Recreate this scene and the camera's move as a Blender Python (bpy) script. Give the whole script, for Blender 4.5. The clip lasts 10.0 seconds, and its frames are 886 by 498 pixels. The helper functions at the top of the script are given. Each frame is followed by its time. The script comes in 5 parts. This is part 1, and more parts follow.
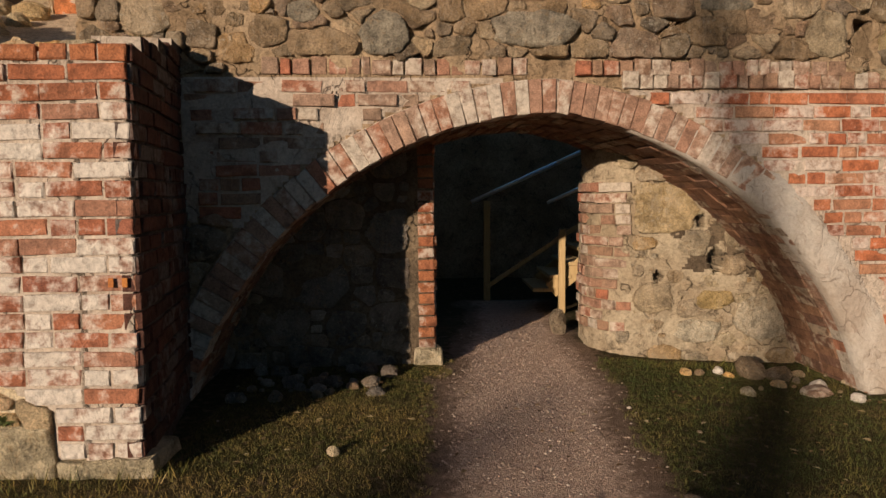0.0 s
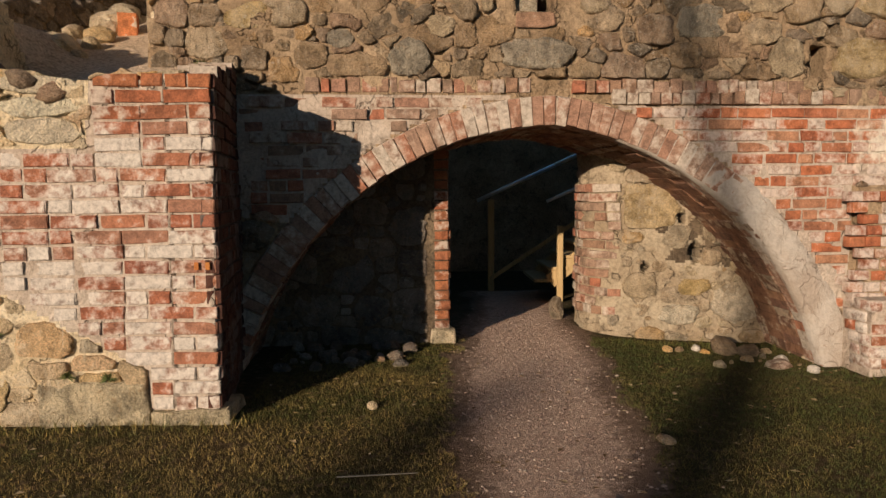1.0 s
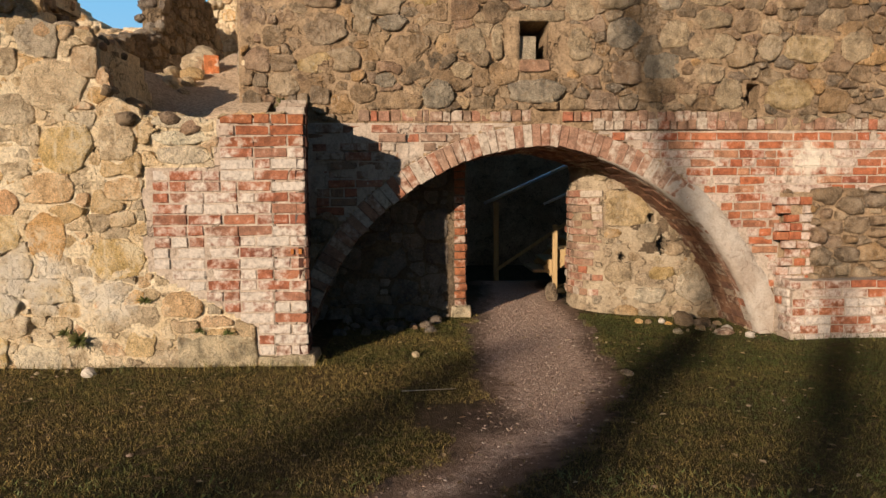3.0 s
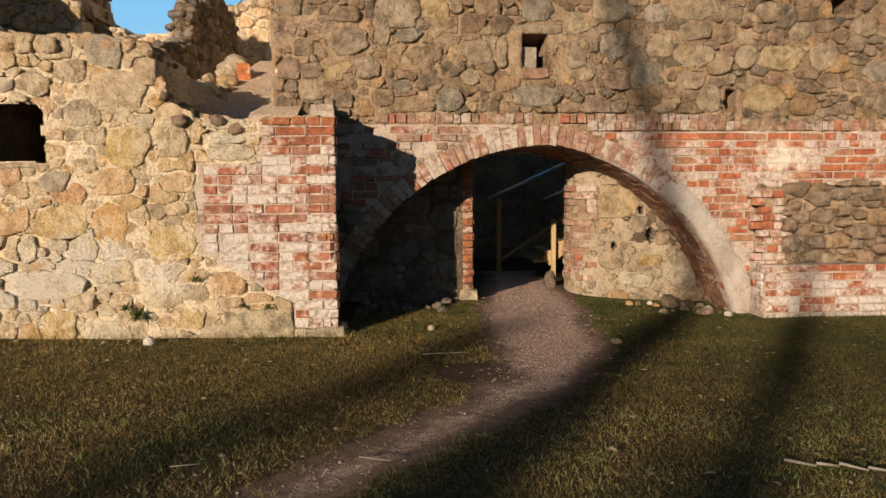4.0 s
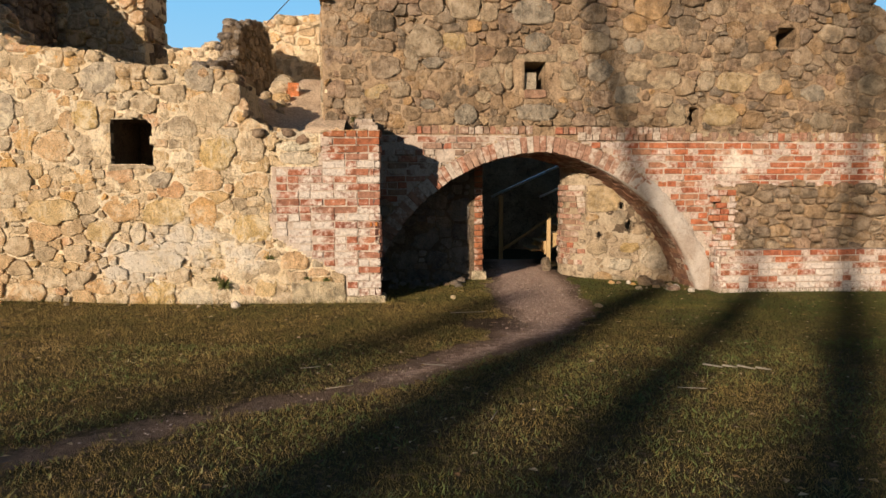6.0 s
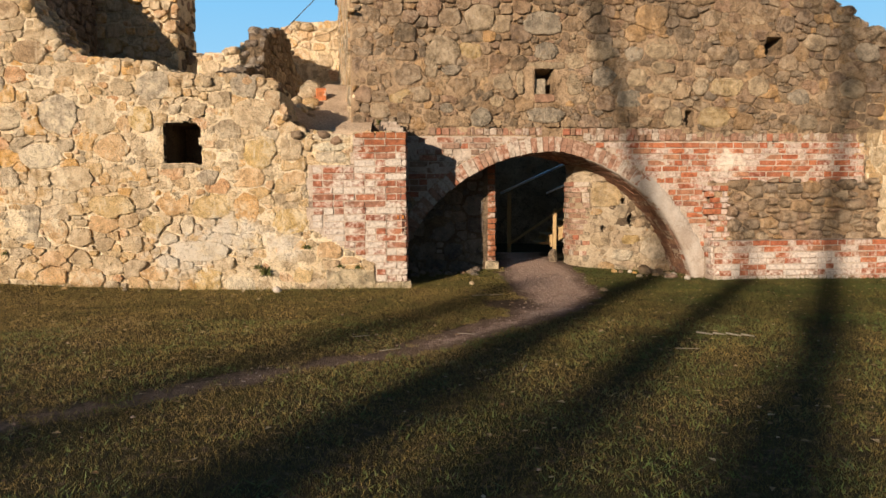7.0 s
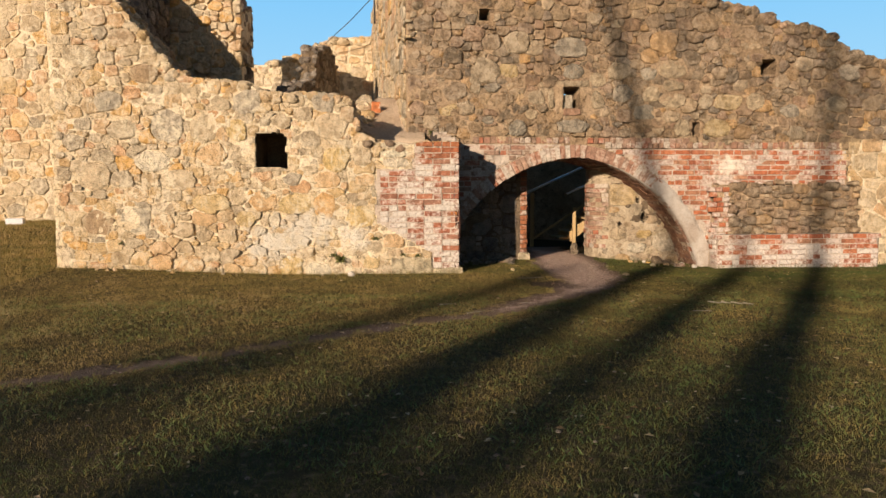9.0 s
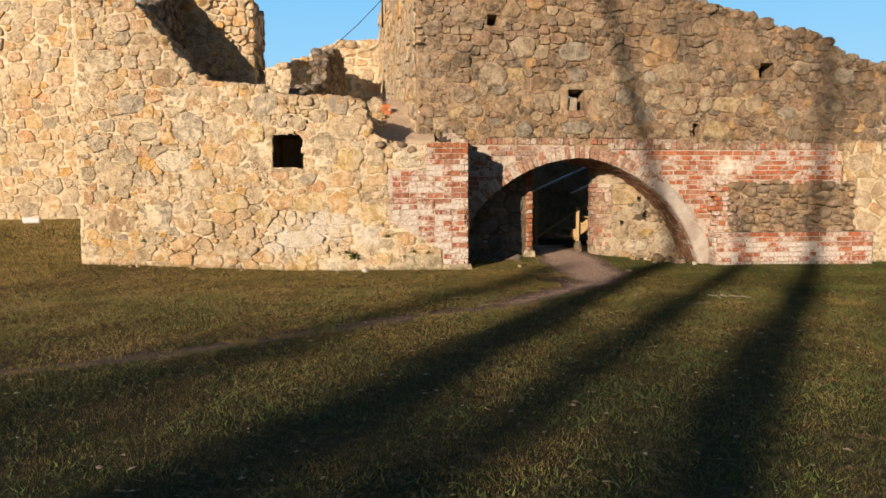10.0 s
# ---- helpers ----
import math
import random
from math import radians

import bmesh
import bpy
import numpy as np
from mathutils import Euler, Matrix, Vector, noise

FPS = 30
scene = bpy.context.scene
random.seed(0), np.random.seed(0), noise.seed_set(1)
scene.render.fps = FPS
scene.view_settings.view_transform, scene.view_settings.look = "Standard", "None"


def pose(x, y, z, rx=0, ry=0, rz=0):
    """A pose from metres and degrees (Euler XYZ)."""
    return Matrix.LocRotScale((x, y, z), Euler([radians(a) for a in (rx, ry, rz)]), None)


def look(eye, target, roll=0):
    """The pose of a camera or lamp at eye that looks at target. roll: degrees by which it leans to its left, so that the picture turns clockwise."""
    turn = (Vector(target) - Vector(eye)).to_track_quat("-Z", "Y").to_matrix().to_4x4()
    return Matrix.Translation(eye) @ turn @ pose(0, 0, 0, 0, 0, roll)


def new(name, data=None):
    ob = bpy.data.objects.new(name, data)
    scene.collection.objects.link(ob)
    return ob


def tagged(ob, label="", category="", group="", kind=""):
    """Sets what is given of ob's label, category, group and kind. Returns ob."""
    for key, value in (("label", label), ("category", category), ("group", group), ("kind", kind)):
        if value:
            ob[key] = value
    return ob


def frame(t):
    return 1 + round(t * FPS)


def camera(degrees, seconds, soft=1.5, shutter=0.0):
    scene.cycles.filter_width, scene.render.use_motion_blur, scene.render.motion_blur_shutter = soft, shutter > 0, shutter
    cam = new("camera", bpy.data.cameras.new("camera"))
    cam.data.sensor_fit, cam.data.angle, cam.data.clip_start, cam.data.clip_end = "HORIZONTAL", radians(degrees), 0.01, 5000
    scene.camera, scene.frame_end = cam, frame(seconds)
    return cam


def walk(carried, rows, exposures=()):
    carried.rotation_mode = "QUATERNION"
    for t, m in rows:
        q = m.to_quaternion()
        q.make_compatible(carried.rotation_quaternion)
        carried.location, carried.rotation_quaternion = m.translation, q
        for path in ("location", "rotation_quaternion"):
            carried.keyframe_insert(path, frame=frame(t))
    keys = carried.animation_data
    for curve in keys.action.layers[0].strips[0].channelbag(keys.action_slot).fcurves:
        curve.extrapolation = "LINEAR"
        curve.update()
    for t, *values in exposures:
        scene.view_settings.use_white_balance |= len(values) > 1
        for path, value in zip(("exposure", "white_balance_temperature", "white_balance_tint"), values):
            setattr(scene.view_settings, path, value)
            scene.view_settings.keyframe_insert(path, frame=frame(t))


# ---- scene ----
cam = camera(63.6, 10.0)
PATH = [
    (0, (1.483, -3.661, 1.472), (1.528, -1.668, 1.315), -0.5),
    (0.5, (1.398, -4.091, 1.48), (1.448, -2.098, 1.319), -0.4),
    (1, (1.314, -4.531, 1.494), (1.365, -2.539, 1.331), -0.4),
    (1.5, (1.226, -4.97, 1.529), (1.279, -2.977, 1.368), -0.4),
    (2, (1.15, -5.412, 1.565), (1.204, -3.419, 1.404), -0.4),
    (2.5, (1.089, -5.856, 1.57), (1.144, -3.863, 1.41), -0.4),
    (3.8, (0.888, -7.057, 1.473), (0.948, -5.064, 1.315), -0.4),
    (4, (0.852, -7.245, 1.468), (0.912, -5.252, 1.31), -0.4),
    (4.5, (0.765, -7.741, 1.446), (0.828, -5.748, 1.287), -0.4),
    (5, (0.67, -8.236, 1.446), (0.734, -6.243, 1.288), -0.4),
    (6.3, (0.346, -9.538, 1.434), (0.432, -7.546, 1.274), -0.2),
    (6.5, (0.288, -9.74, 1.426), (0.374, -7.748, 1.265), -0.3),
    (7, (0.068, -10.214, 1.387), (0.155, -8.222, 1.227), -0.3),
    (7.5, (-0.148, -10.673, 1.381), (-0.06, -8.681, 1.221), -0.3),
    (8, (-0.374, -11.139, 1.368), (-0.282, -9.147, 1.21), -0.3),
    (8.5, (-0.631, -11.604, 1.353), (-0.537, -9.613, 1.197), -0.3),
    (9, (-0.871, -12.054, 1.362), (-0.773, -10.063, 1.207), -0.2),
    (9.5, (-1.039, -12.406, 1.363), (-0.941, -10.414, 1.206), -0.3),
    (10, (-1.065, -12.514, 1.349), (-0.967, -10.522, 1.194), -0.2),
]
EXPOSURES = [(0.0, 0.05), (1.0, 0.11), (2.5, 0.22), (4.5, 0.29), (10.0, 0.40)]
walk(cam, [(t, look(eye, target, roll)) for t, eye, target, roll in PATH], EXPOSURES)

# ---- light ----
SUN_AZ, SUN_EL = 29.3, 11.5          # the way the light travels, measured from +y towards +x; height of the sun
world = bpy.data.worlds.new("sky")
scene.world = world
world.use_nodes = True
wn = world.node_tree
sky = wn.nodes.new("ShaderNodeTexSky")
sky.sky_type = 'NISHITA'
sky.sun_disc = False
sky.sun_elevation = radians(SUN_EL)
sky.sun_rotation = radians(180 + SUN_AZ)
sky.air_density, sky.dust_density, sky.ozone_density = 0.95, 0.12, 3.0
wn.links.new(sky.outputs[0], wn.nodes["Background"].inputs[0])
wn.nodes["Background"].inputs[1].default_value = 0.047
sun = new("sun", bpy.data.lights.new("sun", "SUN"))
sun.data.energy, sun.data.angle, sun.data.color = 5.0, radians(0.5), (1.0, 0.79, 0.61)
travel = Vector((math.sin(radians(SUN_AZ)) * math.cos(radians(SUN_EL)), math.cos(radians(SUN_AZ)) * math.cos(radians(SUN_EL)), -math.sin(radians(SUN_EL))))
sun.matrix_world = look((-20, -40, 15), Vector((-20, -40, 15)) + travel)


# ---- materials ----
def node_mat(name):
    m = bpy.data.materials.new(name)
    m.use_nodes = True
    nt = m.node_tree
    return m, nt, nt.nodes["Principled BSDF"]


def mk(nt, kind, **kw):
    n = nt.nodes.new(kind)
    for k, v in kw.items():
        n.inputs[k].default_value = v
    return n


def mathn(nt, op, a, b=None, clamp=False):
    n = nt.nodes.new("ShaderNodeMath")
    n.operation, n.use_clamp = op, clamp
    for i, v in enumerate((a, b)):
        if v is None:
            continue
        if isinstance(v, (int, float)):
            n.inputs[i].default_value = v
        else:
            nt.links.new(v, n.inputs[i])
    return n.outputs[0]


def mixc(nt, fac, a, b, blend="MIX"):
    n = nt.nodes.new("ShaderNodeMix")
    n.data_type, n.blend_type = "RGBA", blend
    for sock, v in ((n.inputs[0], fac), (n.inputs[6], a), (n.inputs[7], b)):
        if isinstance(v, (int, float)):
            sock.default_value = v
        elif isinstance(v, tuple):
            sock.default_value = (*v, 1)
        else:
            nt.links.new(v, sock)
    return n.outputs[2]


def ramp(nt, fac, stops, mode="LINEAR"):
    n = nt.nodes.new("ShaderNodeValToRGB")
    cr = n.color_ramp
    cr.interpolation = mode
    while len(cr.elements) < len(stops):
        cr.elements.new(0.5)
    for e, (p, c) in zip(cr.elements, stops):
        e.position = p
        e.color = (*c, 1) if isinstance(c, tuple) else (c, c, c, 1)
    nt.links.new(fac, n.inputs[0])
    return n.outputs[0]


def noisen(nt, scale, detail=4.0, rough=0.55, vec=None, distortion=0.0):
    n = mk(nt, "ShaderNodeTexNoise", Scale=scale, Detail=detail, Roughness=rough, Distortion=distortion)
    nt.links.new(vec if vec is not None else place_of(nt), n.inputs["Vector"])
    return n.outputs[0]


def place_of(nt):
    for n in nt.nodes:
        if n.bl_idname == "ShaderNodeNewGeometry":
            return n.outputs["Position"]
    return nt.nodes.new("ShaderNodeNewGeometry").outputs["Position"]


def piece_random(nt):
    place_of(nt)
    geo = next(n for n in nt.nodes if n.bl_idname == "ShaderNodeNewGeometry")
    info = nt.nodes.new("ShaderNodeObjectInfo")
    return mathn(nt, "FRACT", mathn(nt, "ADD", geo.outputs["Random Per Island"], info.outputs["Random"]))


def bump(nt, bsdf, heights, strength=0.6, dist=0.01):
    total = None
    for h, k in heights:
        v = mathn(nt, "MULTIPLY", h, k)
        total = v if total is None else mathn(nt, "ADD", total, v)
    b = mk(nt, "ShaderNodeBump", Strength=strength, Distance=dist)
    nt.links.new(total, b.inputs["Height"])
    nt.links.new(b.outputs[0], bsdf.inputs["Normal"])


def weathered(nt, c):
    """Lichen high on the tall wall, and patches of thick lime."""
    sep = nt.nodes.new("ShaderNodeSeparateXYZ")
    nt.links.new(place_of(nt), sep.inputs[0])
    x, y, z = sep.outputs
    blot = noisen(nt, 6.0, 5, 0.7)
    stain = mathn(nt, "MULTIPLY", ramp(nt, noisen(nt, 0.85, 6, 0.7), [(0.46, 0.0), (0.60, 1.0)]), mathn(nt, "MULTIPLY", mathn(nt, "GREATER_THAN", x, 3.9), mathn(nt, "GREATER_THAN", z, 2.35)))
    c = mixc(nt, mathn(nt, "MULTIPLY", stain, 0.42), c, (0.085, 0.066, 0.047))
    for px, pz, w, h in ((5.38, 1.86, 0.36, 0.24), (-2.5, 0.80, 0.6, 0.32), (-1.75, 0.62, 0.30, 0.22), (-3.2, 0.55, 0.55, 0.35)):
        dx = mathn(nt, "DIVIDE", mathn(nt, "SUBTRACT", x, px), w)
        dz = mathn(nt, "DIVIDE", mathn(nt, "SUBTRACT", z, pz), h)
        d = mathn(nt, "ADD", mathn(nt, "ADD", mathn(nt, "MULTIPLY", dx, dx), mathn(nt, "MULTIPLY", dz, dz)), mathn(nt, "MULTIPLY", mathn(nt, "SUBTRACT", blot, 0.5), 5.0))
        c = mixc(nt, ramp(nt, d, [(0.0, 0.85), (1.0, 0.0)]), c, (0.74, 0.68, 0.56))
    return c


def stone_material(name, palette, wash, wash_col, dirt=0.35, mottle=1.0):
    m, nt, p = node_mat(name)
    r = piece_random(nt)
    base = ramp(nt, r, [((i + 0.5) / len(palette), c) for i, c in enumerate(palette)])
    mid = noisen(nt, 7, 6, 0.65)
    fine = noisen(nt, 75, 5, 0.75)
    big = noisen(nt, 1.1, 5, 0.6)
    vein = noisen(nt, 16, 6, 0.7, distortion=0.9)
    flow = mk(nt, "ShaderNodeMapping", Scale=(9, 9, 1.6))
    nt.links.new(place_of(nt), flow.inputs["Vector"])
    runs = noisen(nt, 1.0, 6, 0.7, vec=flow.outputs[0], distortion=0.5)
    c = mixc(nt, 1.0, base, ramp(nt, mid, [(0.36, 1 - 0.45 * mottle), (0.5, 1.0), (0.64, 1 + 0.35 * mottle)]), "MULTIPLY")
    c = mixc(nt, 1.0, c, ramp(nt, fine, [(0.36, 0.62), (0.5, 1.0), (0.64, 1.38)]), "MULTIPLY")
    c = mixc(nt, ramp(nt, vein, [(0.54, 0.0), (0.68, 0.6)]), c, (0.36, 0.235, 0.115))
    c = mixc(nt, ramp(nt, vein, [(0.27, 0.6 * mottle), (0.38, 0.0)]), c, (0.07, 0.058, 0.045))
    wmask = mathn(nt, "MULTIPLY", ramp(nt, mid, [(0.44, 0.0), (0.58, 1.0)]), ramp(nt, big, [(0.40, 0.0), (0.60, 1.0)]))
    wmask = mathn(nt, "MAXIMUM", wmask, ramp(nt, runs, [(0.56, 0.0), (0.68, 0.9)]))
    c = mixc(nt, mathn(nt, "MULTIPLY", wmask, wash), c, wash_col)
    c = mixc(nt, mathn(nt, "MULTIPLY", ramp(nt, noisen(nt, 2.3, 7, 0.7), [(0.54, 0.0), (0.68, 1.0)]), dirt), c, (0.07, 0.06, 0.05))
    lichen = noisen(nt, 31, 7, 0.75, distortion=0.6)
    c = mixc(nt, mathn(nt, "MULTIPLY", ramp(nt, lichen, [(0.54, 0.0), (0.66, 0.7)]), ramp(nt, big, [(0.42, 0.3), (0.58, 1.0)])), c, (0.60, 0.54, 0.43))
    c = mixc(nt, ramp(nt, lichen, [(0.27, 0.5 * mottle), (0.37, 0.0)]), c, (0.12, 0.095, 0.065))
    c = weathered(nt, c)
    nt.links.new(c, p.inputs["Base Color"])
    p.inputs["Roughness"].default_value = 0.88
    p.inputs["Specular IOR Level"].default_value = 0.25
    bump(nt, p, ((vein, 1.6), (fine, 0.6), (mid, 2.4), (lichen, 0.9)), 1.0, 0.03)
    return m


def mortar_material(name, a, b, dark, coarse=1.0, grain=1.0):
    m, nt, p = node_mat(name)
    n1, n2, n3 = noisen(nt, 2.2, 6, 0.6), noisen(nt, 34, 6, 0.75), noisen(nt, 9, 6, 0.7, distortion=0.8)
    c = mixc(nt, ramp(nt, n1, [(0.38, 0.0), (0.62, 1.0)]), a, b)
    c = mixc(nt, 1.0, c, ramp(nt, n2, [(0.36, 1 - 0.45 * grain), (0.5, 1.0), (0.64, 1 + 0.3 * grain)]), "MULTIPLY")
    c = mixc(nt, ramp(nt, n3, [(0.57, 0.0), (0.68, 0.75 * coarse)]), c, dark)
    warp = nt.nodes.new("ShaderNodeVectorMath")
    warp.operation = "ADD"
    wob = mk(nt, "ShaderNodeTexNoise", Scale=3.0, Detail=4.0)
    nt.links.new(place_of(nt), wob.inputs["Vector"])
    nt.links.new(place_of(nt), warp.inputs[0])
    nt.links.new(wob.outputs["Color"], warp.inputs[1])
    vor = mk(nt, "ShaderNodeTexVoronoi", Scale=1.9)
    vor.feature = "DISTANCE_TO_EDGE"
    nt.links.new(warp.outputs[0], vor.inputs["Vector"])
    crack = mathn(nt, "MULTIPLY", ramp(nt, vor.outputs[0], [(0.0, 1.0), (0.022, 0.0)]), ramp(nt, n1, [(0.46, 0.0), (0.54, 1.0)]))
    c = mixc(nt, mathn(nt, "MULTIPLY", crack, 0.7 * coarse), c, dark)
    c = weathered(nt, c)
    nt.links.new(c, p.inputs["Base Color"])
    p.inputs["Roughness"].default_value = 0.95
    p.inputs["Specular IOR Level"].default_value = 0.15
    bump(nt, p, ((n2, 1.0 * coarse), (n3, 1.8), (crack, -1.5 * coarse)), 0.9, 0.03 * (0.4 + 0.6 * coarse))
    return m


def brick_material(name, palette, wash, wash_col, soot=0.3, bare_from=None):
    m, nt, p = node_mat(name)
    r = piece_random(nt)
    base = ramp(nt, r, [((i + 0.5) / len(palette), c) for i, c in enumerate(palette)])
    mid, fine, big = noisen(nt, 11, 6, 0.65), noisen(nt, 90, 3, 0.7), noisen(nt, 2.0, 5, 0.65)
    c = mixc(nt, 1.0, base, ramp(nt, mid, [(0.36, 0.6), (0.5, 1.0), (0.64, 1.25)]), "MULTIPLY")
    c = mixc(nt, 1.0, c, ramp(nt, fine, [(0.36, 0.72), (0.5, 1.0), (0.64, 1.25)]), "MULTIPLY")
    own = mathn(nt, "MULTIPLY", mathn(nt, "SUBTRACT", mathn(nt, "FRACT", mathn(nt, "MULTIPLY", r, 7.31)), 0.22), 0.36)
    amount = mathn(nt, "ADD", mathn(nt, "ADD", mathn(nt, "MULTIPLY", big, 0.7), mathn(nt, "MULTIPLY", mid, 0.75)), own)
    if bare_from is not None:
        along = nt.nodes.new("ShaderNodeSeparateXYZ")
        nt.links.new(place_of(nt), along.inputs[0])
        bare = mathn(nt, "DIVIDE", mathn(nt, "SUBTRACT", along.outputs[0], bare_from), 0.35, True)
        amount = mathn(nt, "SUBTRACT", amount, mathn(nt, "MULTIPLY", bare, 0.13))
    mask = ramp(nt, amount, [(1.02 - 0.27 * wash, 0.04), (1.20 - 0.27 * wash, 1.0)])
    lime = mixc(nt, 1.0, wash_col, ramp(nt, noisen(nt, 22, 6, 0.75), [(0.36, 0.6), (0.5, 1.0), (0.64, 1.25)]), "MULTIPLY")
    c = mixc(nt, mathn(nt, "MULTIPLY", mask, 0.9), c, lime)
    c = mixc(nt, mathn(nt, "MULTIPLY", ramp(nt, noisen(nt, 3.3, 6, 0.7), [(0.56, 0.0), (0.72, 1.0)]), soot), c, (0.06, 0.045, 0.04))
    c = weathered(nt, c)
    nt.links.new(c, p.inputs["Base Color"])
    p.inputs["Roughness"].default_value = 0.9
    p.inputs["Specular IOR Level"].default_value = 0.2
    bump(nt, p, ((mid, 1.8), (fine, 0.6)), 0.8, 0.016)
    return m


WARM = [(0.625, 0.439, 0.215), (0.475, 0.378, 0.249), (0.675, 0.512, 0.294), (0.720, 0.415, 0.124), (0.525, 0.415, 0.271), (0.700, 0.549, 0.339), (0.413, 0.342, 0.237), (0.650, 0.464, 0.249), (0.650, 0.378, 0.192), (0.625, 0.488, 0.305)]
COOL = [(0.328, 0.228, 0.134), (0.197, 0.153, 0.102), (0.438, 0.311, 0.174), (0.218, 0.158, 0.100), (0.498, 0.305, 0.130), (0.248, 0.194, 0.137), (0.404, 0.258, 0.159), (0.164, 0.132, 0.093), (0.339, 0.250, 0.154), (0.484, 0.376, 0.241), (0.277, 0.181, 0.107)]
REDS = [(0.345, 0.105, 0.048), (0.43, 0.14, 0.058), (0.27, 0.085, 0.046), (0.46, 0.17, 0.075), (0.37, 0.12, 0.052), (0.32, 0.145, 0.08), (0.39, 0.195, 0.108)]
stone_warm = stone_material("stone_warm", WARM, 0.85, (0.82, 0.71, 0.51), 0.05, 0.5)
stone_cool = stone_material("stone_grey", COOL, 0.45, (0.50, 0.41, 0.30), 0.45, 0.95)
# Dark palette for stones in shaded places; it carries part of their shade.
stone_dark = stone_material("shade_dark_stone", [(0.23, 0.19, 0.145), (0.12, 0.105, 0.09), (0.30, 0.235, 0.165), (0.16, 0.14, 0.12), (0.26, 0.225, 0.18), (0.36, 0.31, 0.25), (0.15, 0.12, 0.095)], 0.3, (0.44, 0.39, 0.32), 0.4, 0.8)
mortar_warm = mortar_material("lime_mortar", (0.80, 0.69, 0.49), (0.68, 0.54, 0.335), (0.13, 0.09, 0.055), 1.0, 0.7)
mortar_cool = mortar_material("old_mortar", (0.46, 0.34, 0.215), (0.30, 0.21, 0.125), (0.07, 0.052, 0.036), 1.0, 0.8)
brick_mortar = mortar_material("limewashed_joints", (0.55, 0.47, 0.38), (0.44, 0.35, 0.27), (0.20, 0.15, 0.11), 0.6, 0.55)
# Joints of the pier's flank, darkened to paint its shade.
flank_mortar = mortar_material("shaded_joints", (0.12, 0.10, 0.085), (0.08, 0.067, 0.057), (0.05, 0.04, 0.035))
mortar_niche = mortar_material("niche_mortar", (0.50, 0.415, 0.29), (0.37, 0.285, 0.185), (0.10, 0.075, 0.05), 1.0, 0.6)
stone_niche = stone_material("stone_niche", [(0.46, 0.36, 0.21), (0.50, 0.40, 0.25), (0.30, 0.25, 0.18), (0.46, 0.29, 0.12), (0.42, 0.33, 0.22)], 0.6, (0.58, 0.49, 0.36), 0.3, 0.8)
plaster = mortar_material("worn_plaster", (0.52, 0.475, 0.41), (0.39, 0.325, 0.26), (0.25, 0.16, 0.11), 0.35, 0.3)
# Dark mortar that paints shade on unlit walls and in gaps.
mortar_dark = mortar_material("shade_dark_mortar", (0.12, 0.09, 0.06), (0.24, 0.18, 0.115), (0.03, 0.025, 0.02))
brick_pale = brick_material("limewashed_brick", [(0.30, 0.10, 0.05), (0.36, 0.125, 0.06), (0.25, 0.085, 0.05), (0.38, 0.155, 0.08), (0.31, 0.115, 0.06), (0.30, 0.145, 0.09)], 1.30, (0.56, 0.52, 0.45), 0.25, -0.42)
brick_red = brick_material("red_brick", REDS, 0.84, (0.53, 0.455, 0.385), 0.2)
brick_top = brick_material("bare_red_brick", [(0.30, 0.10, 0.045), (0.36, 0.135, 0.055), (0.27, 0.10, 0.05), (0.33, 0.12, 0.05)], 0.5, (0.44, 0.37, 0.30), 0.4)
brick_arch = brick_material("weathered_arch_brick", [(0.27, 0.16, 0.10), (0.31, 0.20, 0.14), (0.25, 0.17, 0.115), (0.36, 0.13, 0.07), (0.33, 0.18, 0.12)], 0.72, (0.46, 0.40, 0.32), 0.35)
brick_ring = brick_material("pink_arch_brick", [(0.31, 0.175, 0.115), (0.36, 0.215, 0.145), (0.31, 0.20, 0.14), (0.36, 0.15, 0.085), (0.36, 0.26, 0.185)], 0.95, (0.50, 0.44, 0.36), 0.25)
brick_white = brick_material("whitewashed_brick", REDS, 1.42, (0.60, 0.55, 0.48), 0.2)
# The flank's shade is put into this near-black brick palette.
brick_flank = brick_material("shaded_flank_brick", [(0.085, 0.036, 0.025), (0.06, 0.03, 0.022), (0.11, 0.045, 0.03)], 0.6, (0.14, 0.12, 0.105), 0.7)
# Soffit bricks, darker brown than the ring's face bricks.
brick_soffit = brick_material("dark_soffit_brick", [(0.20, 0.10, 0.06), (0.26, 0.14, 0.08), (0.17, 0.09, 0.06)], 0.35, (0.36, 0.28, 0.2), 0.6)

BOULDERS = (
    ("tan_boulder", [(0.41, 0.32, 0.20), (0.45, 0.35, 0.22), (0.37, 0.29, 0.185)]),
    ("ochre_boulder", [(0.47, 0.335, 0.14), (0.45, 0.33, 0.16), (0.50, 0.37, 0.19)]),
    ("orange_boulder", [(0.50, 0.30, 0.12), (0.46, 0.30, 0.15), (0.50, 0.34, 0.18)]),
    ("grey_boulder", [(0.31, 0.27, 0.20), (0.35, 0.295, 0.215), (0.27, 0.235, 0.175)]),
    ("pale_boulder", [(0.53, 0.455, 0.33), (0.49, 0.42, 0.305), (0.56, 0.49, 0.36)]),
    ("brown_boulder", [(0.32, 0.225, 0.13), (0.36, 0.255, 0.15), (0.28, 0.205, 0.13)]))
TONES = [stone_material(n, p, 0.48, (0.56, 0.47, 0.345), 0.2, 0.9) for n, p in BOULDERS]
LIMED = [stone_material("limed_" + n, [tuple(min(0.75, 1.42 * q) for q in c) for c in p], 0.95, (0.82, 0.72, 0.51), 0.05, 0.5) for n, p in BOULDERS]


